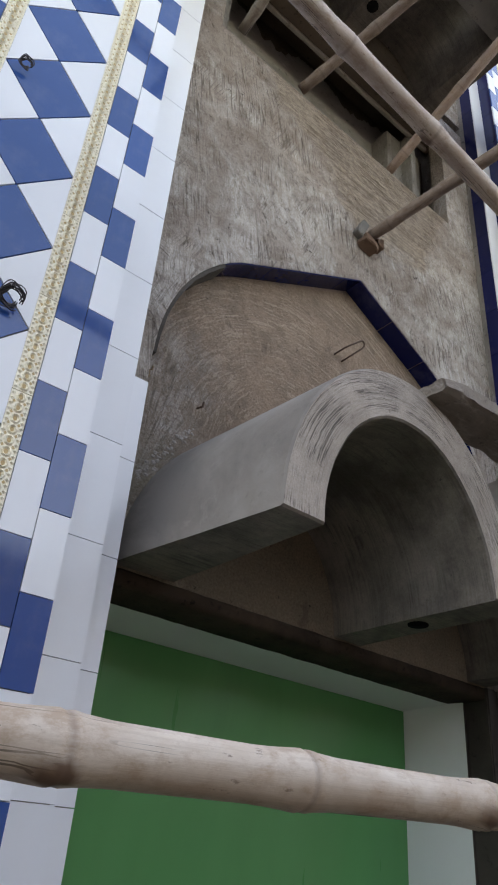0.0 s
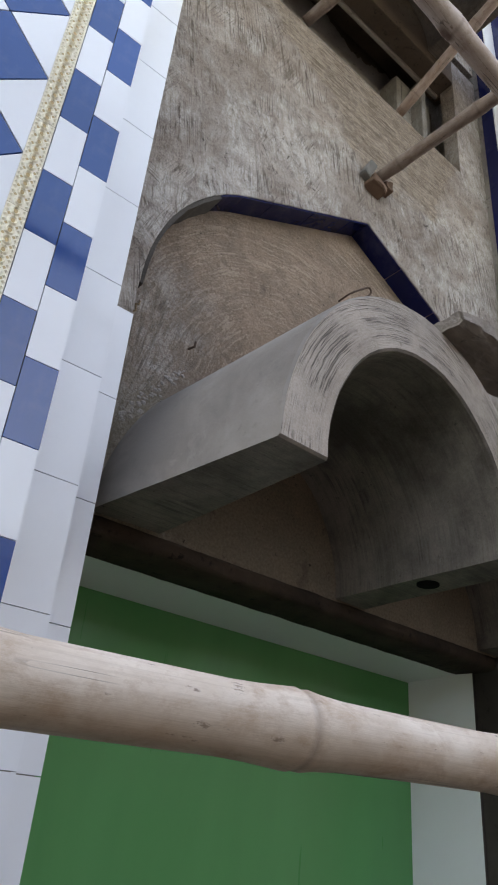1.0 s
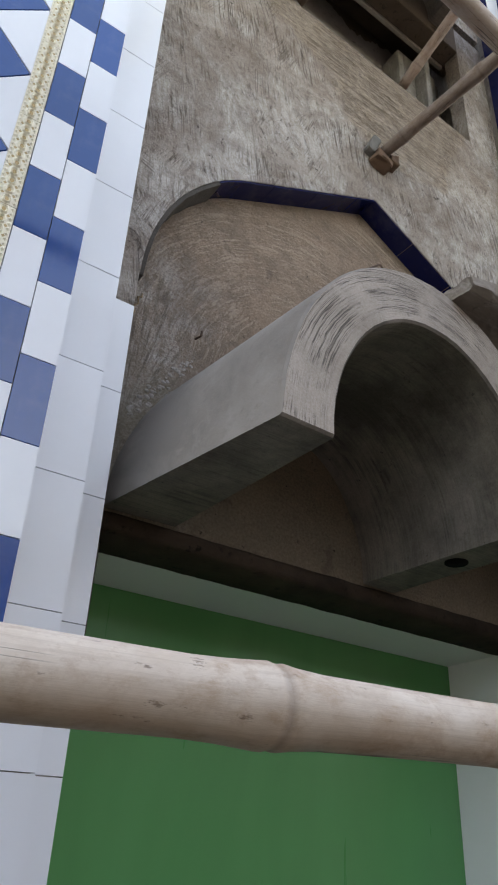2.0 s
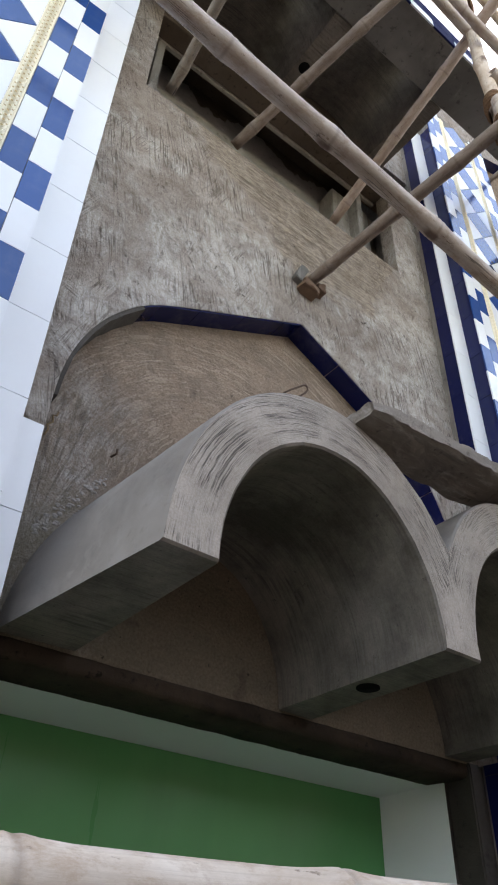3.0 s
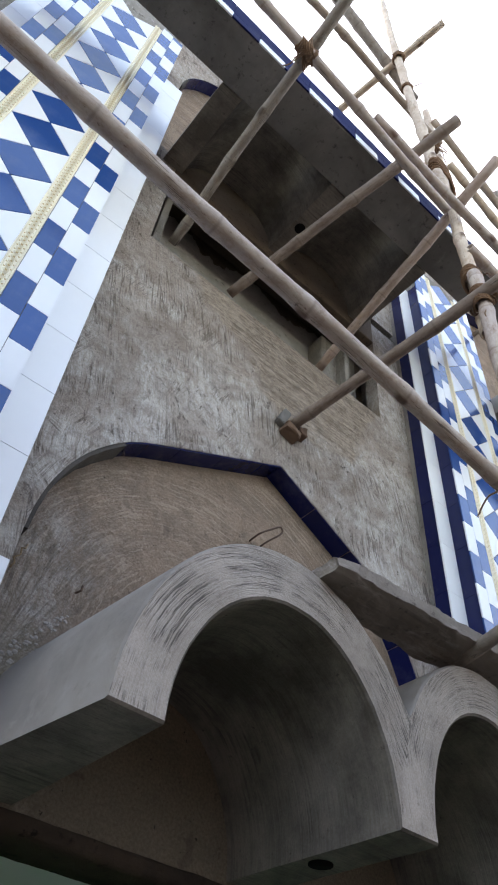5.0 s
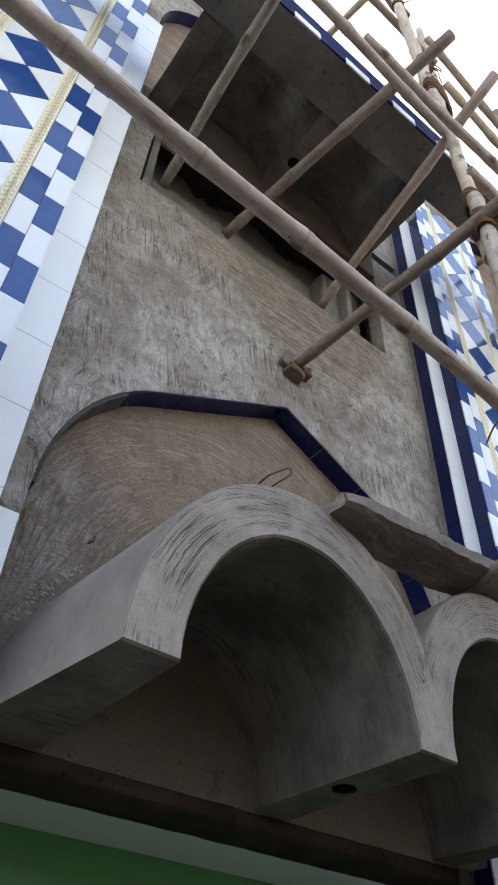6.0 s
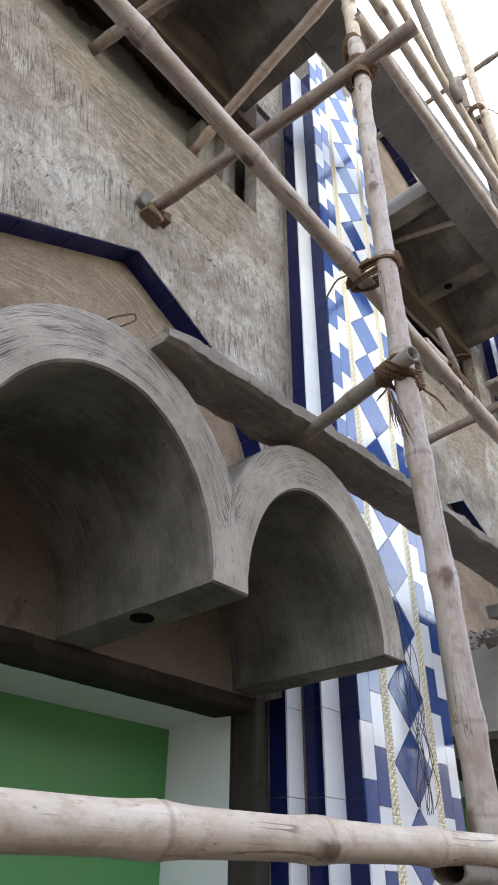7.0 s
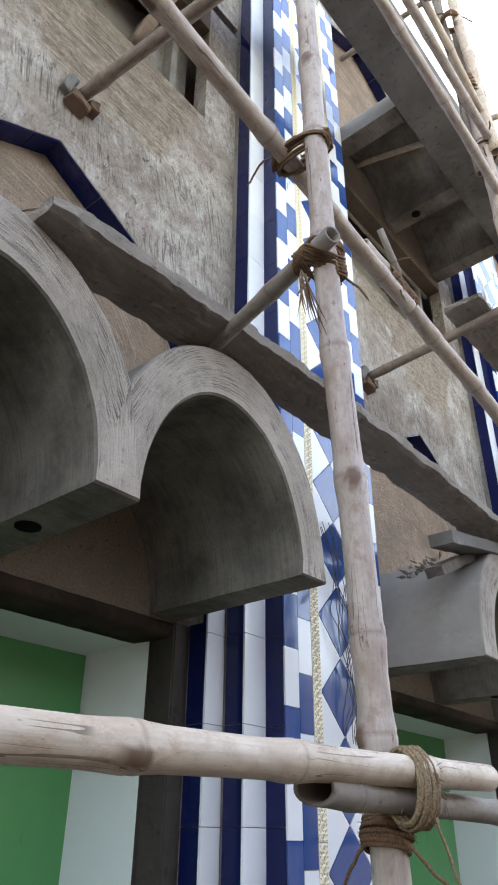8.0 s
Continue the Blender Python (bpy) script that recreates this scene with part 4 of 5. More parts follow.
def pillar(cx, half2, half3, y2, y3, z_joint, z_diamond, z_check, lean, side_material, number):
    bm = bmesh.new()
    e = 0.008
    box(bm, cx - 0.359 + e, cx + 0.359 - e, FRONT_Y + e, 1.70, 0, 7.02)
    box(bm, cx - half2 + e, cx + half2 - e, y2 + e, 1.70, 0, 6.60)
    box(bm, cx - half3 + e, cx + half3 - e, y3 + e, 1.80, 0, 2.754 - e)
    box(bm, cx - 0.46, cx + 0.46, 1.685, 2.1, 0, 8.6)
    core = tagged(thing("pillar_%d" % number, bm, M_PLAIN, "tiled pillar with white, blue and gold glazed tiles", "pillar"), kind="structure")
    meshes = {}

    def put(kind, x, y, z, w, h, t, material, turn=0):
        key = (kind, round(w, 4), round(h, 4), material.name)
        if key not in meshes:
            meshes[key] = slab_mesh(kind, w, h, t, material)
        ob = new(kind, meshes[key])
        ob.parent = core
        ob.matrix_world = Matrix.Translation((x, y, z)) @ Matrix.Rotation(radians(turn), 4, "Z")

    g = 0.0024
    # white front faces and dark side faces of the steps
    for h2, y, y_in, z_top in ((half2, y2, FRONT_Y, 6.60), (half3, y3, y2, 2.754)):
        inner = 0.359 if h2 == half2 else half2
        z = z_joint - TILE * 8
        while z < z_top - 0.02:
            lo, hi = max(z, 0.0), min(z + TILE, z_top)
            if hi - lo > 0.02:
                for s in (-1, 1):
                    x0, x1 = sorted((cx + s * (inner - 0.004), cx + s * h2))
                    put("white_tile", x0, y, lo + g, x1 - x0, hi - lo - g, e, M_WHITE)
                    xs = cx + s * inner
                    put("side_tile", xs - 0.002 if s < 0 else xs - 0.006, y_in + e if True else 0, lo + g, 0.008, hi - lo - g, y - y_in - e, side_material if s < 0 else M_WHITE)
            z += TILE
    z, xs = z_joint - TILE * 8, cx - half3
    while z < 2.754 - 0.02:
        lo, hi = max(z, 0.0), min(z + TILE, 2.754)
        if hi - lo > 0.02:
            put("side_tile", xs - 0.002, y3 + e, lo + g, 0.008, hi - lo - g, 1.76 - y3, side_material)
        z += TILE
    z, xs = z_joint, cx - half2
    while z < 6.58:
        if z > 2.7:
            put("side_tile", xs - 0.002, y2 + e, z + g, 0.008, min(z + TILE, 6.6) - z - g, WALL_Y - y2, side_material)
        z += TILE
    # checker columns
    for s in (-1, 1):
        for col, (u0, u1, z0) in enumerate(((0.195, 0.277, 0.273 + z_check), (0.277, 0.359, 0.152 + z_check))):
            z, k = z0 - 0.401, 0
            while z < 7.02:
                lo, hi = max(0.0, z), min(7.02, z + 0.2005)
                if hi - lo > 0.02:
                    x0 = cx + (u0 if s > 0 else -u1)
                    put("checker_tile", x0 + g / 2, FRONT_Y, lo + g, u1 - u0 - g, hi - lo - g, e, M_BLUE if k % 2 == 0 else M_WHITE)
                z, k = z + 0.2005, k + 1
    # diamonds and the triangles beside them
    half, per = 0.1405, 0.2855

    def flat(kind, ring, material):
        bm = bmesh.new()
        prism(bm, ring, 0, e)
        return mesh_of(bm, kind, material)

    d = flat("diamond_tile", [(-half + g, 0), (0, per / 2 - g), (half - g, 0), (0, -per / 2 + g)], M_BLUE)
    tr = flat("triangle_tile", [(half, -per / 2 + g * 1.5), (g * 1.5, 0), (half, per / 2 - g * 1.5)], M_WHITE)
    tl = flat("triangle_tile", [(-half, -per / 2 + g * 1.5), (-half, per / 2 - g * 1.5), (-g * 1.5, 0)], M_WHITE)
    z = z_diamond - per * 10
    while z < 7.0:
        for me, dz in ((d, per / 2), (tr, 0), (tl, 0)):
            zz = z + dz
            if per / 2 < zz < 7.02 - per / 2:
                ob = new(me.name, me)
                ob.parent = core
                ob.matrix_world = Matrix.Translation((cx, FRONT_Y, zz))
        z += per
    # embossed gold borders: a chain of pierced rings between beaded edges
    bm = bmesh.new()
    box(bm, 0, 0.047, 0, 0.010, 0, TILE - g)
    unit = (TILE - g) / 10
    for i in range(10):
        c0 = Vector((0.0235, 0, unit * (i + 0.5)))
        rows = [[bm.verts.new(c0 + Vector((rx * math.cos(a), y, rz * math.sin(a)))) for a in (q * math.pi / 4 for q in range(8))] for rx, rz, y in ((0.0125, 0.0150, -0.0002), (0.0085, 0.0110, -0.0045), (0.0045, 0.0068, -0.0004))]
        for r0, r1 in zip(rows, rows[1:]):
            for q in range(8):
                bm.faces.new((r0[q], r0[(q + 1) % 8], r1[(q + 1) % 8], r1[q]))
        bm.faces.new(rows[2]).material_index = 1
        for dx in (0.0055, 0.0415):
            for dz in (-0.0075, 0.0075):
                c1 = c0 + Vector((dx - 0.0235, 0, dz))
                tip = bm.verts.new(c1 + Vector((0, -0.005, 0)))
                rim = [bm.verts.new(c1 + Vector((u * 0.0052, -0.0002, v * 0.0068))) for u, v in ((-1, 0), (0, -1), (1, 0), (0, 1))]
                for q in range(4):
                    bm.faces.new((rim[q], rim[(q + 1) % 4], tip))
        for dx in (0.0115, 0.0355):
            hole = [bm.verts.new((dx + u * 0.0042, -0.0003, unit * i + v * 0.0052)) for u, v in ((-1, 0), (0, -1), (1, 0), (0, 1))]
            if i:
                bm.faces.new(hole).material_index = 1
    for v in bm.verts:
        v.co.x *= 0.0525 / 0.047
    gold = mesh_of(bm, "gold_border_tile", [M_GOLD, M_GOLD_DEEP])
    z = 0.02
    while z < 6.9:
        for s in (-1, 1):
            ob = new("gold_border_tile", gold)
            ob.parent = core
            ob.matrix_world = Matrix.Translation((cx + (0.1410 if s > 0 else -0.1935), FRONT_Y - 0.001, z))
        z += TILE
    foot = Matrix.Translation((cx, FRONT_Y, 2.6))
    core.matrix_world = foot @ Matrix.Rotation(radians(lean), 4, "Y") @ foot.inverted()
    return core


pillar(0.246, 0.506, 0.585, 1.512, 1.575, 2.466, 3.034, 0.0, -0.6, M_NAVY, 1)
pillar(3.310, 0.475, 0.560, 1.485, 1.585, 2.163, 2.149, -0.03, 0.0, M_NAVY, 2)
pillar(6.210, 0.475, 0.560, 1.485, 1.585, 2.163, 2.149, -0.03, 0.0, M_NAVY, 3)

# ---- scaffold ----
bamboo((2.34, 0.645, 0.0), (1.950, 0.5465, 4.46), 0.036, 0.0295, 3, M_BAMBOO_PINK, nodes=[(0.35, 0), (0.72, 0), (1.06, 0), (1.40, 0), (1.70, 60), (1.882, 0), (2.216, 130, 0.003), (2.541, 0, 0.018), (2.88, 0, 0.020), (3.26, 0, 0.012), (3.57, 110, 0.0), (3.9, 0, -0.012), (4.2, 0, -0.036), (4.44, 0, -0.045)], label="thick sun-bleached bamboo standard of the scaffold")
bamboo((2.072, 0.60, 4.12), (2.235, 0.60, 7.30), 0.033, 0.027, 4, step=0.42, label="pale bamboo standard lashed to the lower one")
bamboo((1.985, 0.555, 5.30), (1.985, 0.555, 10.2), 0.035, 0.027, 41, side=0.05, step=0.42, label="slender pale topmost bamboo standard")
bamboo((-0.9, 0.58, 1.545), (2.50, 0.535, 1.636), 0.0305, 0.0255, 7, sag=-0.005, nodes=[(0.24, 0), (0.56, 70), (0.88, 0), (1.20, 140), (1.495, 0), (1.828, 125), (2.13, 0), (2.43, 118), (2.738, 0), (3.14, 0)], label="thick horizontal bamboo rail across the opening")
bamboo((1.885, 0.552, 1.584), (4.6, 0.66, 1.545), 0.0245, 0.022, 9, M_BAMBOO_GREY, slant=0.022, label="grey hollow bamboo rail with an open cut end")
bamboo((-0.6, 0.637, 3.456), (2.77, 0.682, 3.167), 0.030, 0.0255, 11, M_BAMBOO_TAN, step=0.38, label="long horizontal bamboo ledger across the bay")
bamboo((2.52, 0.716, 3.290), (4.6, 0.646, 2.80), 0.030, 0.027, 12, M_BAMBOO_TAN, step=0.33)
bamboo((1.872, 1.59, 4.185), (2.02, 0.30, 4.30), 0.027, 0.031, 13, M_BAMBOO_DARK, label="grey bamboo putlog from the wall to the standard")
bamboo((2.25, 1.25, 2.855), (2.005, 0.515, 2.79), 0.022, 0.024, 14, M_BAMBOO_GREY)
bamboo((1.018, 1.65, 5.05), (0.973, 0.22, 5.53), 0.026, 0.030, 15, M_BAMBOO_GREY)
bamboo((1.428, 1.65, 5.0), (1.842, 0.30, 5.616), 0.028, 0.032, 16, M_BAMBOO_DARK)
bamboo((2.122, 1.65, 4.95), (2.19, 0.29, 5.66), 0.026, 0.031, 17, M_BAMBOO_RED)
bamboo((-0.1, 0.55, 5.63), (1.95, 0.55, 5.05), 0.026, 0.024, 18, M_BAMBOO_PINK)
bamboo((1.41, 0.53, 5.28), (3.80, 0.53, 5.03), 0.026, 0.024, 20, M_BAMBOO_PINK)
bamboo((2.09, 0.56, 4.86), (4.05, 0.56, 4.61), 0.027, 0.024, 22, M_BAMBOO_PINK)
bamboo((4.24, 0.62, 0.0), (3.80, 0.58, 5.62), 0.042, 0.036, 23, M_BAMBOO_PINK, step=0.33, label="thick bamboo standard of the second bay")
bamboo((3.86, 0.52, 4.95), (3.56, 0.54, 8.2), 0.033, 0.024, 24)
bamboo((3.90, 0.64, 4.90), (3.70, 0.62, 6.6), 0.028, 0.026, 47, M_BAMBOO_GREY)
bamboo((4.25, 0.66, 6.87), (5.23, 0.815, 6.045), 0.05, 0.046, 48, M_BAMBOO_GREY)
bamboo((1.89, 1.28, 8.0), (2.04, 0.16, 8.0), 0.028, 0.030, 25)
bamboo((0.9, 0.60, 7.04), (2.30, 0.60, 6.75), 0.026, 0.024, 42, M_BAMBOO_BROWN)
bamboo((1.30, 0.66, 8.62), (2.25, 0.66, 7.80), 0.045, 0.040, 43, M_BAMBOO_GREY)
bamboo((2.02, 0.49, 6.42), (2.68, 0.50, 6.02), 0.022, 0.024, 44, M_BAMBOO_BROWN)
bamboo((2.12, 0.524, 5.93), (3.75, 0.524, 5.19), 0.023, 0.021, 45)
bamboo((2.67, 0.50, 6.34), (3.10, 0.50, 5.40), 0.026, 0.024, 46, M_BAMBOO_GREY)
bamboo((4.06, 1.59, 3.966), (4.13, 0.30, 4.12), 0.026, 0.028, 26, M_BAMBOO_DARK)
bamboo((4.19, 1.58, 5.99), (4.33, 0.35, 5.75), 0.020, 0.024, 27)
bamboo((4.31, 1.69, 7.62), (4.40, 0.35, 7.70), 0.024, 0.024, 28, M_BAMBOO_GREY)


# plank
def plank(x0, x1, y0, y1, z0, z1, seed, skew=0.03, bow=0.0):
    bm = bmesh.new()
    nx, ny = 170, 10
    grid = {}
    for top in (0, 1):
        for i in range(nx + 1):
            for j in range(ny + 1):
                x = x0 + (x1 - x0) * i / nx + (skew * (1 - j / ny) if i == 0 else 0)
                y = y0 + (y1 - y0) * j / ny
                z = (z1 if top else z0) + bow * math.sin(math.pi * i / nx)
                q = Vector((x * 5, y * 9, top * 7 + seed))
                rough = 0.008 * noise.noise(q) + 0.008 * noise.noise(q * 3.1) + 0.004 * noise.noise(q * 9)
                edge = 0.012 * noise.noise(Vector((x * 8, j, seed + top))) + 0.008 * noise.noise(Vector((x * 27, j, seed + top * 3))) if j in (0, ny) else 0
                x += 0.012 * noise.noise(Vector((y * 11, top * 0.4, seed))) if i in (0, nx) else 0
                lift = -0.006 * (1 if top else -1) if j in (0, ny) or i in (0, nx) else 0
                blunt = (0.45, 0.2, 0.06)[i] if i < 3 else 0.0
                z += ((z0 + z1) / 2 - z) * blunt
                y += ((y0 + y1) / 2 - y) * blunt * 0.5
                grid[top, i, j] = bm.verts.new((x, y + edge, z + rough + lift))
    for i in range(nx):
        for j in range(ny):
            bm.faces.new([grid[0, a, c] for a, c in ((i, j), (i, j + 1), (i + 1, j + 1), (i + 1, j))])
            bm.faces.new([grid[1, a, c] for a, c in ((i, j), (i + 1, j), (i + 1, j + 1), (i, j + 1))])
        for j in (0, ny):
            bm.faces.new([grid[t, a, j] for t, a in ((0, i), (0, i + 1), (1, i + 1), (1, i))])
    for i in (0, nx):
        for j in range(ny):
            bm.faces.new([grid[t, i, c] for t, c in ((0, j), (0, j + 1), (1, j + 1), (1, j))])
    return thing("plank", bm, M_PLANK, "rough wooden scaffold plank caked with cement", "plank")


plank(1.50, 4.95, 0.955, 1.145, 2.785, 2.836, 2, 0.03, 0.075)
plank(3.95, 6.2, 0.80, 1.02, 4.10, 4.14, 5)

# lashings

def on_pole(z):
    t = z / 4.75
    return Vector((2.34 - 0.415 * t, 0.645 - 0.105 * t, z))


def wound(bm, c, axis, u, a, b, length, thick, rnd):
    """Close turns of rope round an oval of half-widths a (along u) and b."""
    w = axis.cross(u)
    turns = max(2.0, length / (1.75 * thick))
    k = int(turns * 16)
    pts = []
    for i in range(k + 1):
        f = 2 * math.pi * turns * i / k
        j = 1 + 0.05 * math.sin(f * 0.31 + a * 90) + 0.03 * rnd.uniform(-1, 1)
        pts.append(c + (u * a * math.cos(f) + w * b * math.sin(f)) * j + axis * (length * (i / k - 0.5) + thick * 0.9 * math.sin(f * 0.23 + b * 70) + 0.0015 * rnd.uniform(-1, 1)))
    tube(bm, pts, thick, 6)


def loose(bm, c, spread, thick, tails, rnd, hairs=30):
    """Rope ends and stray fibres round a joint."""
    for n in range(tails + hairs):
        off = Vector((rnd.gauss(0, 1), rnd.gauss(0, 1), rnd.gauss(0, 0.7))).normalized()
        p, d = c + off * spread, (off + Vector((0, 0, rnd.uniform(-0.8, 0.2)))).normalized()
        pts, step = [p], 0.018 if n < tails else rnd.uniform(0.003, 0.007)
        for _ in range(7 if n < tails else 3):
            d = (d + Vector((rnd.uniform(-0.4, 0.4), rnd.uniform(-0.4, 0.4), rnd.uniform(-0.45, 0.1)))).normalized()
            pts.append(pts[-1] + d * step)
        tube(bm, pts, [(thick * 0.8 if n < tails else 0.0007)] * (len(pts) - 1) + [0.0004], 5 if n < tails else 3)


def crossing(k, m):
    """Nearest places on two poles, with their directions and radii there."""
    (p0, p1, r0, r1), (q0, q1, s0, s1) = POLES[k], POLES[m]
    d, e, w = p1 - p0, q1 - q0, p0 - q0
    a, b, c, f, g = d.dot(d), d.dot(e), e.dot(e), d.dot(w), e.dot(w)
    den = a * c - b * b
    s, t = (b * g - c * f) / den, (a * g - b * f) / den
    s, t = min(1, max(0, s)), min(1, max(0, t))
    return p0 + d * s, q0 + e * t, d.normalized(), e.normalized(), r0 + (r1 - r0) * s, s0 + (s1 - s0) * t


def hull(points):
    """Convex outline of flat points."""
    points, out = sorted(points), []
    for side in (points, points[::-1]):
        run = []
        for p in side:
            while len(run) > 1 and (run[-1][0] - run[-2][0]) * (p[1] - run[-2][1]) - (run[-1][1] - run[-2][1]) * (p[0] - run[-2][0]) <= 0:
                run.pop()
            run.append(p)
        out += run[:-1]
    return out


def snug(bm, places, axis, length, thick, rnd):
    """Close turns drawn tight round poles given as (place, direction, radius), wound along axis."""
    c = sum((p for p, _, _ in places), Vector()) / len(places)
    u = axis.cross(Vector((0.2, 1, 0.1))).normalized()
    w = axis.cross(u)
    turns = max(2.0, length / (1.75 * thick))
    steps = 18
    pts = []
    for n in range(int(turns) + 1):
        h = length * (n / max(1, int(turns)) - 0.5)
        flat = []
        for p, d, r in places:
            slope = d.dot(axis)
            o = p + d * ((c + axis * h - p).dot(axis) / slope) - c - axis * h
            stretch = (d - axis * slope)
            long = stretch.normalized() if stretch.length > 1e-4 else u
            wide = axis.cross(long)
            for q in range(20):
                f = q * math.pi / 10
                v = o + long * ((r + thick) / abs(slope) * math.cos(f)) + wide * ((r + thick) * math.sin(f))
                flat.append((v.dot(u), v.dot(w)))
        loop = hull(flat)
        total = [0.0]
        for a, b in zip(loop, loop[1:] + loop[:1]):
            total.append(total[-1] + math.dist(a, b))
        for q in range(steps):
            t, k = total[-1] * q / steps, 0
            while total[k + 1] < t:
                k += 1
            a, b = loop[k], loop[(k + 1) % len(loop)]
            f = (t - total[k]) / max(1e-9, total[k + 1] - total[k])
            slack = 1 + 0.02 * rnd.uniform(-1, 1) + 0.02 * (n % 2)
            pts.append(c + (u * (a[0] + (b[0] - a[0]) * f) + w * (a[1] + (b[1] - a[1]) * f)) * slack + axis * (h + length / max(1, turns) * q / steps + 0.001 * rnd.uniform(-1, 1)))
    tube(bm, pts, thick, 6)


def bind(k, m, seed, wide=0.045, thick=0.0042, tails=2, material=None, shift=(0, 0, 0), label="brown jute rope crossed round two scaffold poles"):
    """Square lashing where two poles cross: turns along both diagonals, then round each pole."""
    rnd = random.Random(seed)
    p, q, d, e, r, t = crossing(k, m)
    p, q = p + Vector(shift), q + Vector(shift)
    bm = bmesh.new()
    for sign, span in ((1, wide), (-1, wide * 0.8)):
        snug(bm, [(p, d, r), (q, e, t)], (d + e * sign).normalized(), span, thick, rnd)
    snug(bm, [(p - d * (t + wide * 0.3), d, r + thick * 0.5)], d, wide * 0.5, thick, rnd)
    snug(bm, [(p + d * (t + wide * 0.2), d, r + thick * 0.5)], d, wide * 0.3, thick, rnd)
    loose(bm, (p + q) / 2, r + t, thick, tails, rnd)
    return thing("rope_lashing", bm, material or M_ROPE, label, "rope", "scaffold lashings", smooth=True)


def barrel(c, axis, u, a, b, length, seed, thick=0.0042, tails=1, material=None, label="brown jute rope wound tightly round two overlapping poles"):
    rnd = random.Random(seed)
    axis = Vector(axis).normalized()
    u = (Vector(u) - axis * Vector(u).dot(axis)).normalized()
    bm = bmesh.new()
    wound(bm, Vector(c), axis, u, a, b, length, thick, rnd)
    wound(bm, Vector(c), (axis + u * 0.12).normalized(), u, a * 1.06, b * 1.06, length * 0.6, thick, rnd)
    loose(bm, Vector(c), max(a, b), thick, tails, rnd)
    return thing("rope_lashing", bm, material or M_ROPE, label, "rope", "scaffold lashings", smooth=True)


p, q, d, e, r, t = crossing(3, 11)
barrel((p + q) / 2, (-0.3, 0, 1), (0, 1, 0), 0.086, 0.040, 0.05, 1, label="brown jute rope wound round standard and ledger")
barrel((p + q) / 2 + Vector((-0.012, 0, -0.012)), (0.45, 0, 1), (0, 1, 0), 0.088, 0.043, 0.024, 20, tails=0, label="brown jute rope crossed over a lashing")
bind(3, 14, 2, 0.038, tails=3)
bind(3, 13, 3, 0.045, tails=2, shift=(0.04, 0, 0))
barrel((2.075, 0.590, 4.56), (0.03, 0, 1), (1, 0.3, 0), 0.058, 0.043, 0.10, 4)
barrel((2.055, 0.575, 5.68), (0.0, 0, 1), (1, 0.25, 0), 0.118, 0.046, 0.20, 5, 0.006, 0, M_TAPE, "brown cloth strip wound round two overlapping poles")
barrel((1.985, 0.545, 6.02), (0.5, -0.3, 1), (1, 0.3, 0), 0.055, 0.045, 0.06, 6, 0.005, 3)
barrel((1.935, 0.55, 7.85), (0.1, 0, 1), (1, 0, 0), 0.044, 0.044, 0.10, 7, 0.006, 1)
bind(18, 15, 8, 0.042, 0.0045, 1)
barrel((1.938, 0.56, 7.08), (0.1, 0, 1), (1, 0, 0), 0.038, 0.037, 0.05, 16, 0.005, 1)
barrel((2.19, 0.545, 1.600), (1, 0.02, -0.03), (0, 0, 1), 0.060, 0.034, 0.08, 9, 0.0038, 1, M_HEMP, "pale hemp rope binding two rails together")
barrel(on_pole(1.532), (0.25, 0, 1), (1, 0, 0), 0.042, 0.042, 0.06, 10, 0.0045, 2)
rnd = random.Random(11)
bm = bmesh.new()
for step in range(9):
    at = Vector((2.64 + step * 0.017, 0.711 - step * 0.0006, 3.262 - step * 0.004))
    snug(bm, [(at, (POLES[12][1] - POLES[12][0]).normalized(), 0.031), (at + Vector((0, -0.028, -0.035)), (POLES[11][1] - POLES[11][0]).normalized(), 0.020)], Vector((0.94, 0.1 * (-1) ** step, -0.30 + 0.05 * (step % 3))).normalized(), 0.012, 0.0042, rnd)
loose(bm, Vector((2.70, 0.70, 3.235)), 0.04, 0.004, 3, rnd, 60)
thing("rope_lashing", bm, M_ROPE, "frayed rope wound in open turns where two ledgers overlap", "rope", "scaffold lashings", smooth=True)
bamboo((2.69, 0.668, 3.245), (2.573, 0.665, 3.375), 0.011, 0.012, 49, M_BAMBOO_GREY, label="short bamboo stub tucked under a lashing", group="loose bamboo", first=0.05)
barrel((3.885, 0.58, 5.05), (0, 0, 1), (1, 0, 0), 0.070, 0.06, 0.09, 12, 0.006, 4)
barrel((3.825, 0.575, 5.52), (0, 0, 1), (1, 0, 0), 0.072, 0.06, 0.16, 13, 0.006, 1, M_TAPE)
barrel((3.745, 0.57, 6.15), (0, 0, 1), (1, 0, 0), 0.062, 0.055, 0.06, 14, 0.006, 3)


# small things
def rough_block(name, cx, cy, cz, sx, sy, sz, seed, material, label, category):
    bm = bmesh.new()
    box(bm, -sx / 2, sx / 2, -sy / 2, sy / 2, -sz / 2, sz / 2, 0.004)
    bmesh.ops.subdivide_edges(bm, edges=bm.edges[:], cuts=3)
    for v in bm.verts:
        v.co += noise.noise_vector(v.co * 28 + Vector((seed, 0, 0))) * 0.010 + noise.noise_vector(v.co * 95 + Vector((0, seed, 0))) * 0.004
    ob = thing(name, bm, material, label, category)
    rnd = random.Random(seed)
    ob.matrix_world = pose(cx, cy, cz, rnd.uniform(-12, 12), rnd.uniform(-20, 20), rnd.uniform(-12, 12))
    return ob


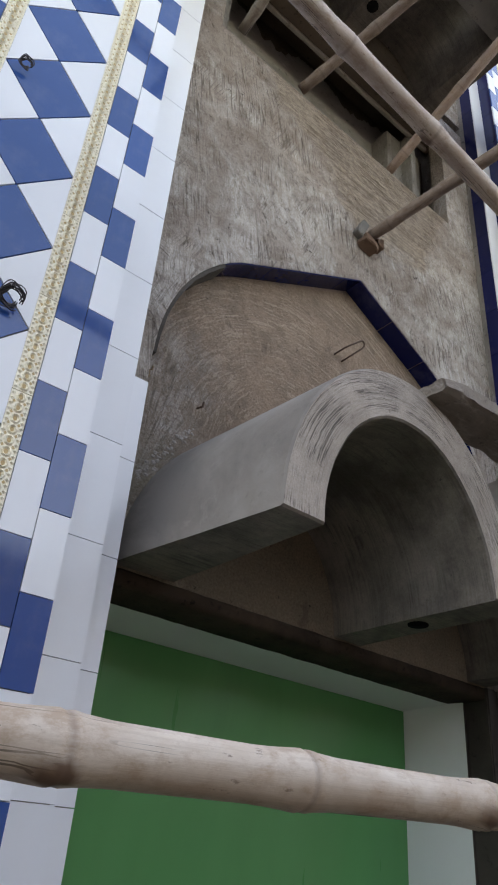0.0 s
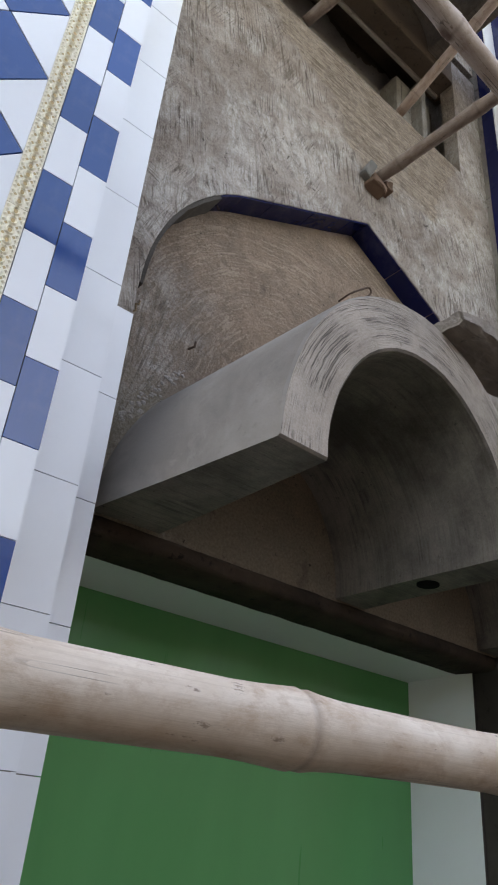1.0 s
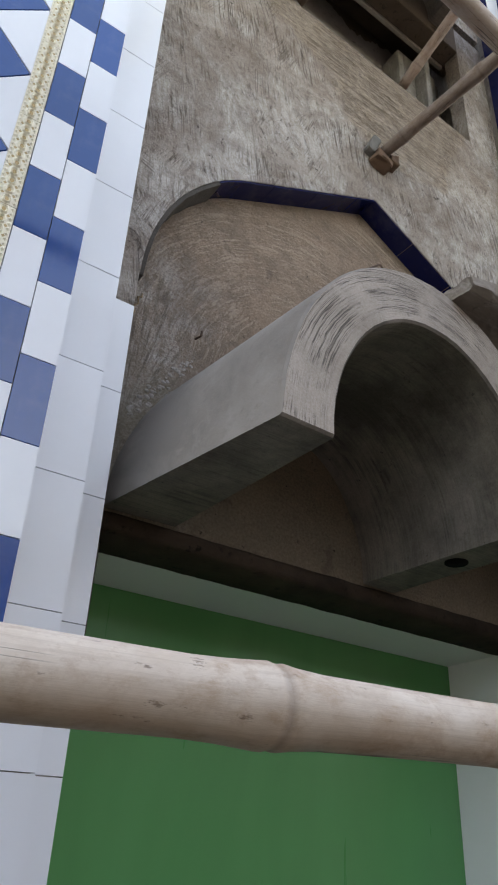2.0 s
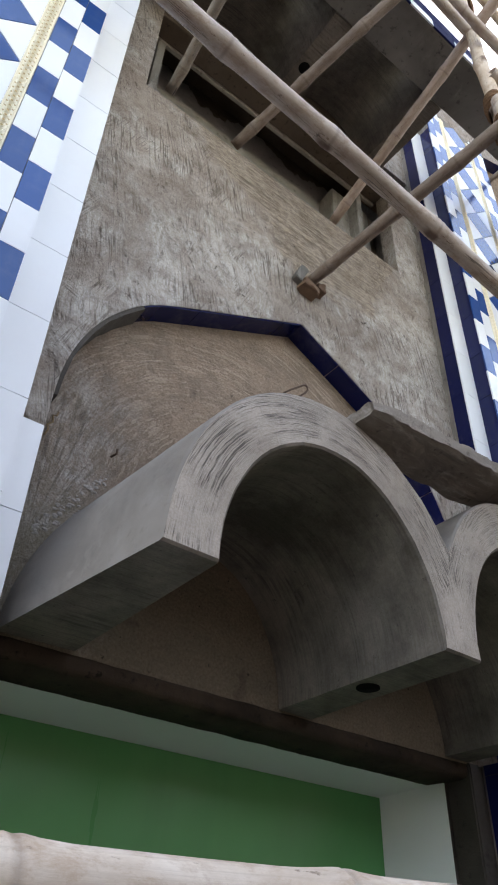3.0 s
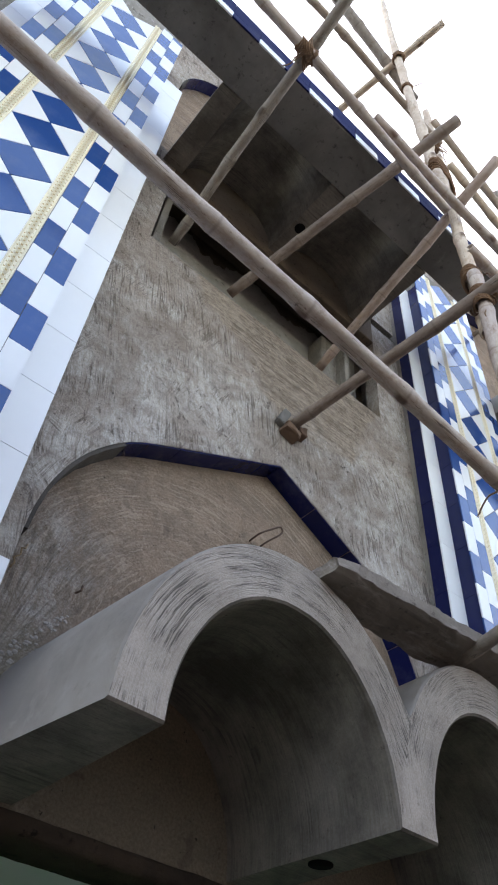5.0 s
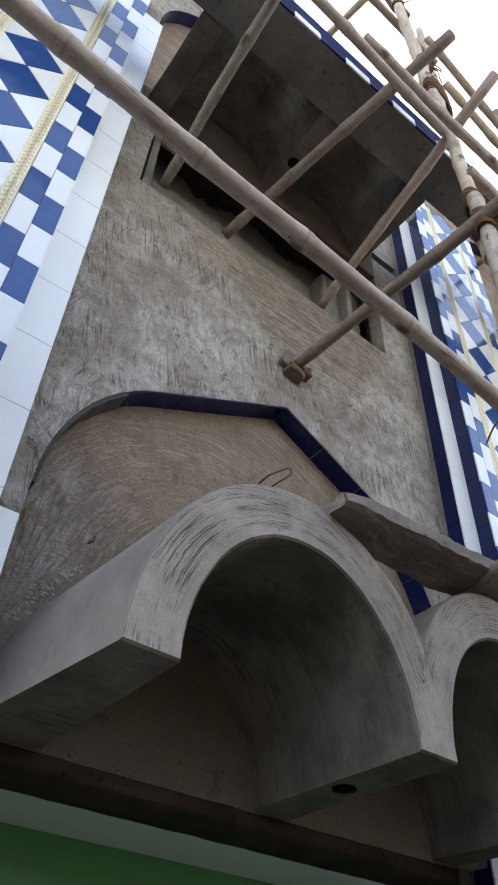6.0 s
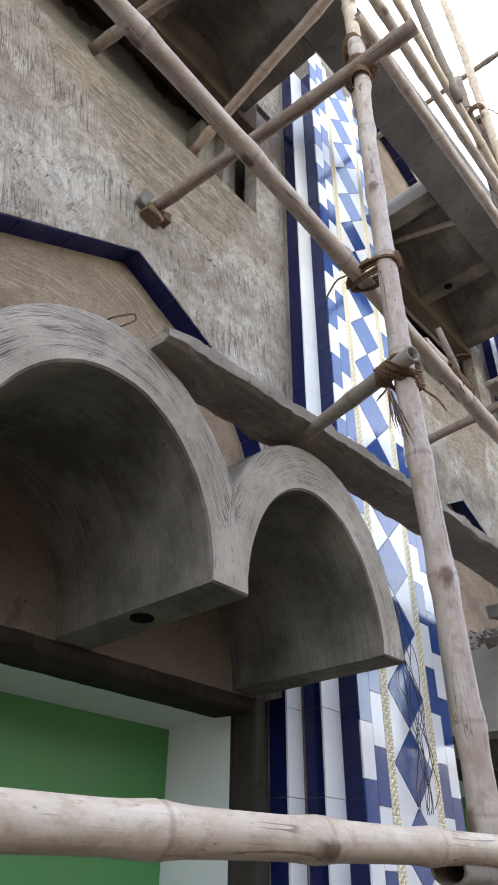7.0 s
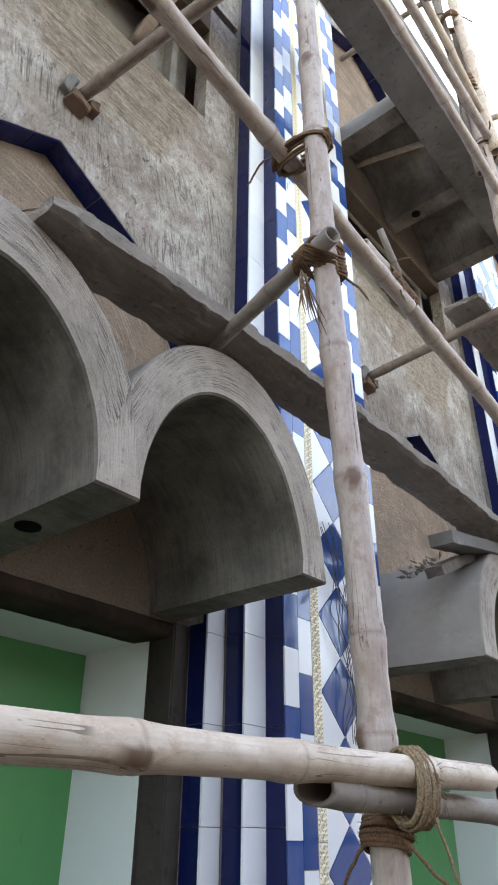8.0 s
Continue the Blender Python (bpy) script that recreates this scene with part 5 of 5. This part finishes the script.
M_MORTAR = plaster("pale_mortar", (0.30, 0.27, 0.24), (0.44, 0.40, 0.365), (0.52, 0.49, 0.45), 0.4, (9, 9, 9), (0, 0, 0), 0.8)
M_BRICK = plaster("red_brick", (0.12, 0.075, 0.052), (0.20, 0.125, 0.088), (0.28, 0.20, 0.155), 0.3, (3, 3, 3), (0, 0, 0), 0.7)
for o in (0.0, 2.19):
    dz = 0 if o == 0 else -0.22
    rough_block("wedge_block", 1.862 + o, 1.58, 4.12 + dz, 0.095, 0.06, 0.055, 1, M_BRICK, "broken red brick wedged under a putlog", "brick")
    rough_block("wedge_block", 1.812 + o, 1.585, 4.19 + dz, 0.045, 0.06, 0.085, 2, M_SLAB, "grey wooden wedge beside a putlog", "wedge")
    rough_block("wedge_block", 1.93 + o, 1.585, 4.165 + dz, 0.05, 0.06, 0.05, 3, M_BRICK, "broken red brick wedged beside a putlog", "brick")

# mortar clods in the joint of canopy and niche
rnd = random.Random(77)
bm = bmesh.new()
for i in range(70):
    f = rnd.uniform(0, 1)
    r = rnd.uniform(0.0015, 0.006)
    c = Vector((0.905 + 0.19 * f + rnd.gauss(0, 0.010), NICHE_Y - 0.001, 2.50 + 0.27 * f + rnd.gauss(0, 0.012)))
    for v in bmesh.ops.create_icosphere(bm, subdivisions=2, radius=r)["verts"]:
        v.co += noise.noise_vector(v.co * 90 + Vector((i, 0, 0))) * r * 0.7
        v.co = c + Vector((v.co.x * 1.5, v.co.y * 0.6, v.co.z))
part("mortar_clods", bm, M_MORTAR, bpy.data.objects["wall_9"], "pale crumbs of mortar along the joint")

# bent rod, nails
bm = bmesh.new()
tube(bm, [(1.765, NICHE_Y + 0.02, 3.46), (1.765, NICHE_Y - 0.06, 3.463), (1.79, NICHE_Y - 0.068, 3.487), (1.855, NICHE_Y - 0.075, 3.545), (1.868, NICHE_Y - 0.076, 3.552), (1.880, NICHE_Y - 0.074, 3.546), (1.881, NICHE_Y - 0.072, 3.532), (1.868, NICHE_Y - 0.07, 3.512), (1.812, NICHE_Y - 0.055, 3.45), (1.810, NICHE_Y + 0.02, 3.445)], 0.0042, 8)
thing("iron_hook", bm, M_IRON, "bent iron rod hook set in the tan render", "hook", smooth=True)
bm = bmesh.new()
tube(bm, [(1.095, NICHE_Y + 0.01, 2.85), (1.10, NICHE_Y - 0.03, 2.845), (1.098, NICHE_Y - 0.035, 2.86)], 0.004, 6)
thing("nail", bm, M_IRON, "rusty bent nail in the tan render", "nail")
bm = bmesh.new()
tube(bm, [(1.095, NICHE_Y + 0.01, 3.49), (1.10, NICHE_Y - 0.03, 3.485), (1.105, NICHE_Y - 0.04, 3.46)], 0.005, 6)
thing("nail", bm, M_IRON, "rusty nail under the arch", "nail")


def wire_bundle(points, strands, spread, seed, name, label, thick=0.0016):
    rnd = random.Random(seed)
    whole = tagged(new(name), label, "wire")
    for s in range(strands):
        ph = [rnd.uniform(0, 6.28) for _ in range(4)]
        off = Vector((rnd.gauss(0, spread), rnd.uniform(-0.02, 0), 0))
        pts = []
        n = 26
        for i in range(n + 1):
            f = i / n * (len(points) - 1)
            k = min(int(f), len(points) - 2)
            p = Vector(points[k]).lerp(Vector(points[k + 1]), f - k)
            pts.append(p + off + Vector((math.sin(f * 3.1 + ph[0]) * spread, -abs(math.sin(f * 2.3 + ph[1])) * spread * 0.6, math.sin(f * 4 + ph[2]) * spread * 0.5)))
        bm = bmesh.new()
        tube(bm, pts, thick, 5)
        part("wire_strand", bm, M_WIRE, whole, smooth=True)
    return whole


wire_bundle([(3.24, 1.385, 2.66), (3.28, 1.38, 2.45), (3.32, 1.38, 2.25), (3.35, 1.385, 2.03), (3.33, 1.385, 1.85)], 9, 0.028, 3, "cable", "thin black electric wires hanging down the tiled pillar")


def coil(cx, cy, cz, r, turns, seed, label):
    rnd = random.Random(seed)
    whole = tagged(new("wire_coil"), label, "wire")
    for _ in range(turns):
        a, c, rr = rnd.uniform(-0.4, 0.4), rnd.uniform(0.6, 1.1), r * rnd.uniform(0.7, 1.15)
        pts = [(cx + rr * math.cos(f) + 0.1 * r * math.sin(3 * f + a), cy - 0.012 - rr * 0.5 * (1 + math.sin(f + a)), cz + rr * c * math.sin(f + a)) for f in (2 * math.pi * i / 18 for i in range(17))]
        bm = bmesh.new()
        tube(bm, pts, 0.0016, 5)
        part("wire_loop", bm, M_WIRE, whole, smooth=True)
    return whole


coil(0.148, 1.395, 3.467, 0.018, 7, 1, "small coil of dark wire on the tiled pillar")
coil(0.315, 1.395, 2.655, 0.030, 12, 2, "tangled coil of dark wire on the tiled pillar")

# odds and ends on the second canopy
def offcut(p0, p1, wide, thick, seed, material, label):
    """A short rough board lying from p0 to p1, its ends split."""
    p0, p1 = Vector(p0), Vector(p1)
    bm = bmesh.new()
    n = 14
    rows = []
    for i in range(n + 1):
        row = []
        for a, c in ((-1, -1), (0, -1), (1, -1), (1, 1), (0, 1), (-1, 1)):
            q = Vector((i * 0.5, a * 1.3 + seed, c * 2.1))
            x = (p1 - p0).length * i / n + (0.02 * noise.noise(q * 3) if i in (0, n) else 0)
            row.append(bm.verts.new((x, a * wide / 2 + 0.006 * noise.noise(q), c * thick / 2 + 0.006 * noise.noise(q * 1.7))))
        rows.append(row)
    for a, c in zip(rows, rows[1:]):
        for k in range(6):
            bm.faces.new((a[k], a[(k + 1) % 6], c[(k + 1) % 6], c[k]))
    bm.faces.new(rows[0][::-1]), bm.faces.new(rows[-1])
    ob = thing("board_offcut", bm, material, label, "board", "loose boards")
    d = (p1 - p0).normalized()
    side = Vector((0, 1, 0)) - d * d.y
    side.normalize()
    ob.matrix_world = Matrix.Translation(p0) @ Matrix((d, side, d.cross(side))).transposed().to_4x4()
    return ob


offcut((3.64, 1.07, 2.665), (4.45, 1.09, 2.835), 0.11, 0.055, 3, M_SLAB, "short cement-caked board wedged under the scaffold plank")
offcut((3.66, 1.13, 2.535), (4.30, 1.15, 2.835), 0.08, 0.045, 8, M_LOG, "short dark board lying on a canopy")
bm = bmesh.new()
rnd = random.Random(9)
for _ in range(40):
    x = rnd.uniform(3.42, 3.66)
    p = Vector((x, rnd.uniform(1.08, 1.2), 2.446 + (x - 3.42) * 0.62))
    d = Vector((rnd.uniform(-1, 1), rnd.uniform(-0.4, 0.4), rnd.uniform(-0.1, 0.35))).normalized()
    r = rnd.uniform(0.002, 0.009)
    tube(bm, [p, p + d * rnd.uniform(0.008, 0.016), p + d * rnd.uniform(0.018, 0.045)], [r * 0.5, r, r * 0.2], 4)
tagged(thing("debris", bm, M_LOG, "wood chips and cement crumbs lying on the canopy", "debris"), kind="stuff")

bm = bmesh.new()
tube(bm, [(0.897, 1.698, 2.925), (0.893, 1.69, 2.905), (0.880, 1.688, 2.898), (0.884, 1.686, 2.872), (0.868, 1.687, 2.855), (0.876, 1.687, 2.838), (0.868, 1.69, 2.818)], 0.003, 6)
thing("thread", bm, M_HEMP, "short pale thread stuck in the render", "thread", smooth=True)

# crumbs of mortar left where the canopies meet the niche
for k in range(2):
    rnd = random.Random(60 + k)
    bm = bmesh.new()
    for _ in range(220):
        f = radians(rnd.choice((rnd.uniform(150, 176), rnd.uniform(115, 176))))
        x, z = 1.4425 + k * PITCH + 0.4895 * math.cos(f) - 0.05 * (f > 2.4), 2.208 + 0.60 * math.sin(f)
        r = rnd.choice((0.0015, 0.002, 0.003, 0.005)) * rnd.uniform(0.7, 1.3)
        c = Vector((x - 0.004, rnd.uniform(1.672, 1.699), z + rnd.uniform(-0.004, 0.003)))
        ring = bmesh.ops.create_icosphere(bm, subdivisions=1, radius=r, matrix=Matrix.Translation(c))["verts"]
        for v in ring:
            v.co += noise.noise_vector(v.co * 160) * r * 0.6
    tagged(thing("mortar_crumbs", bm, M_CRUMB, "rough crumbs of mortar along the canopy's top", "mortar"), kind="stuff")

# loose fibres hanging from the putlog's lashing
bm = bmesh.new()
rnd = random.Random(77)
for _ in range(16):
    p = Vector((1.965 + rnd.uniform(-0.012, 0.012), 0.575, 2.665 + rnd.uniform(-0.01, 0.01)))
    d = Vector((rnd.uniform(-0.7, 0.3), rnd.uniform(-0.3, 0.1), -1)).normalized()
    pts = [p]
    for i in range(6):
        d = (d + Vector((rnd.uniform(-0.1, 0.32), 0, -0.12))).normalized()
        pts.append(pts[-1] + d * rnd.uniform(0.018, 0.026))
    tube(bm, pts, [0.0016] * 5 + [0.001, 0.0005], 4)
thing("rope_end", bm, M_ROPE, "frayed dark rope end hanging from a lashing", "rope", "scaffold lashings", smooth=True)
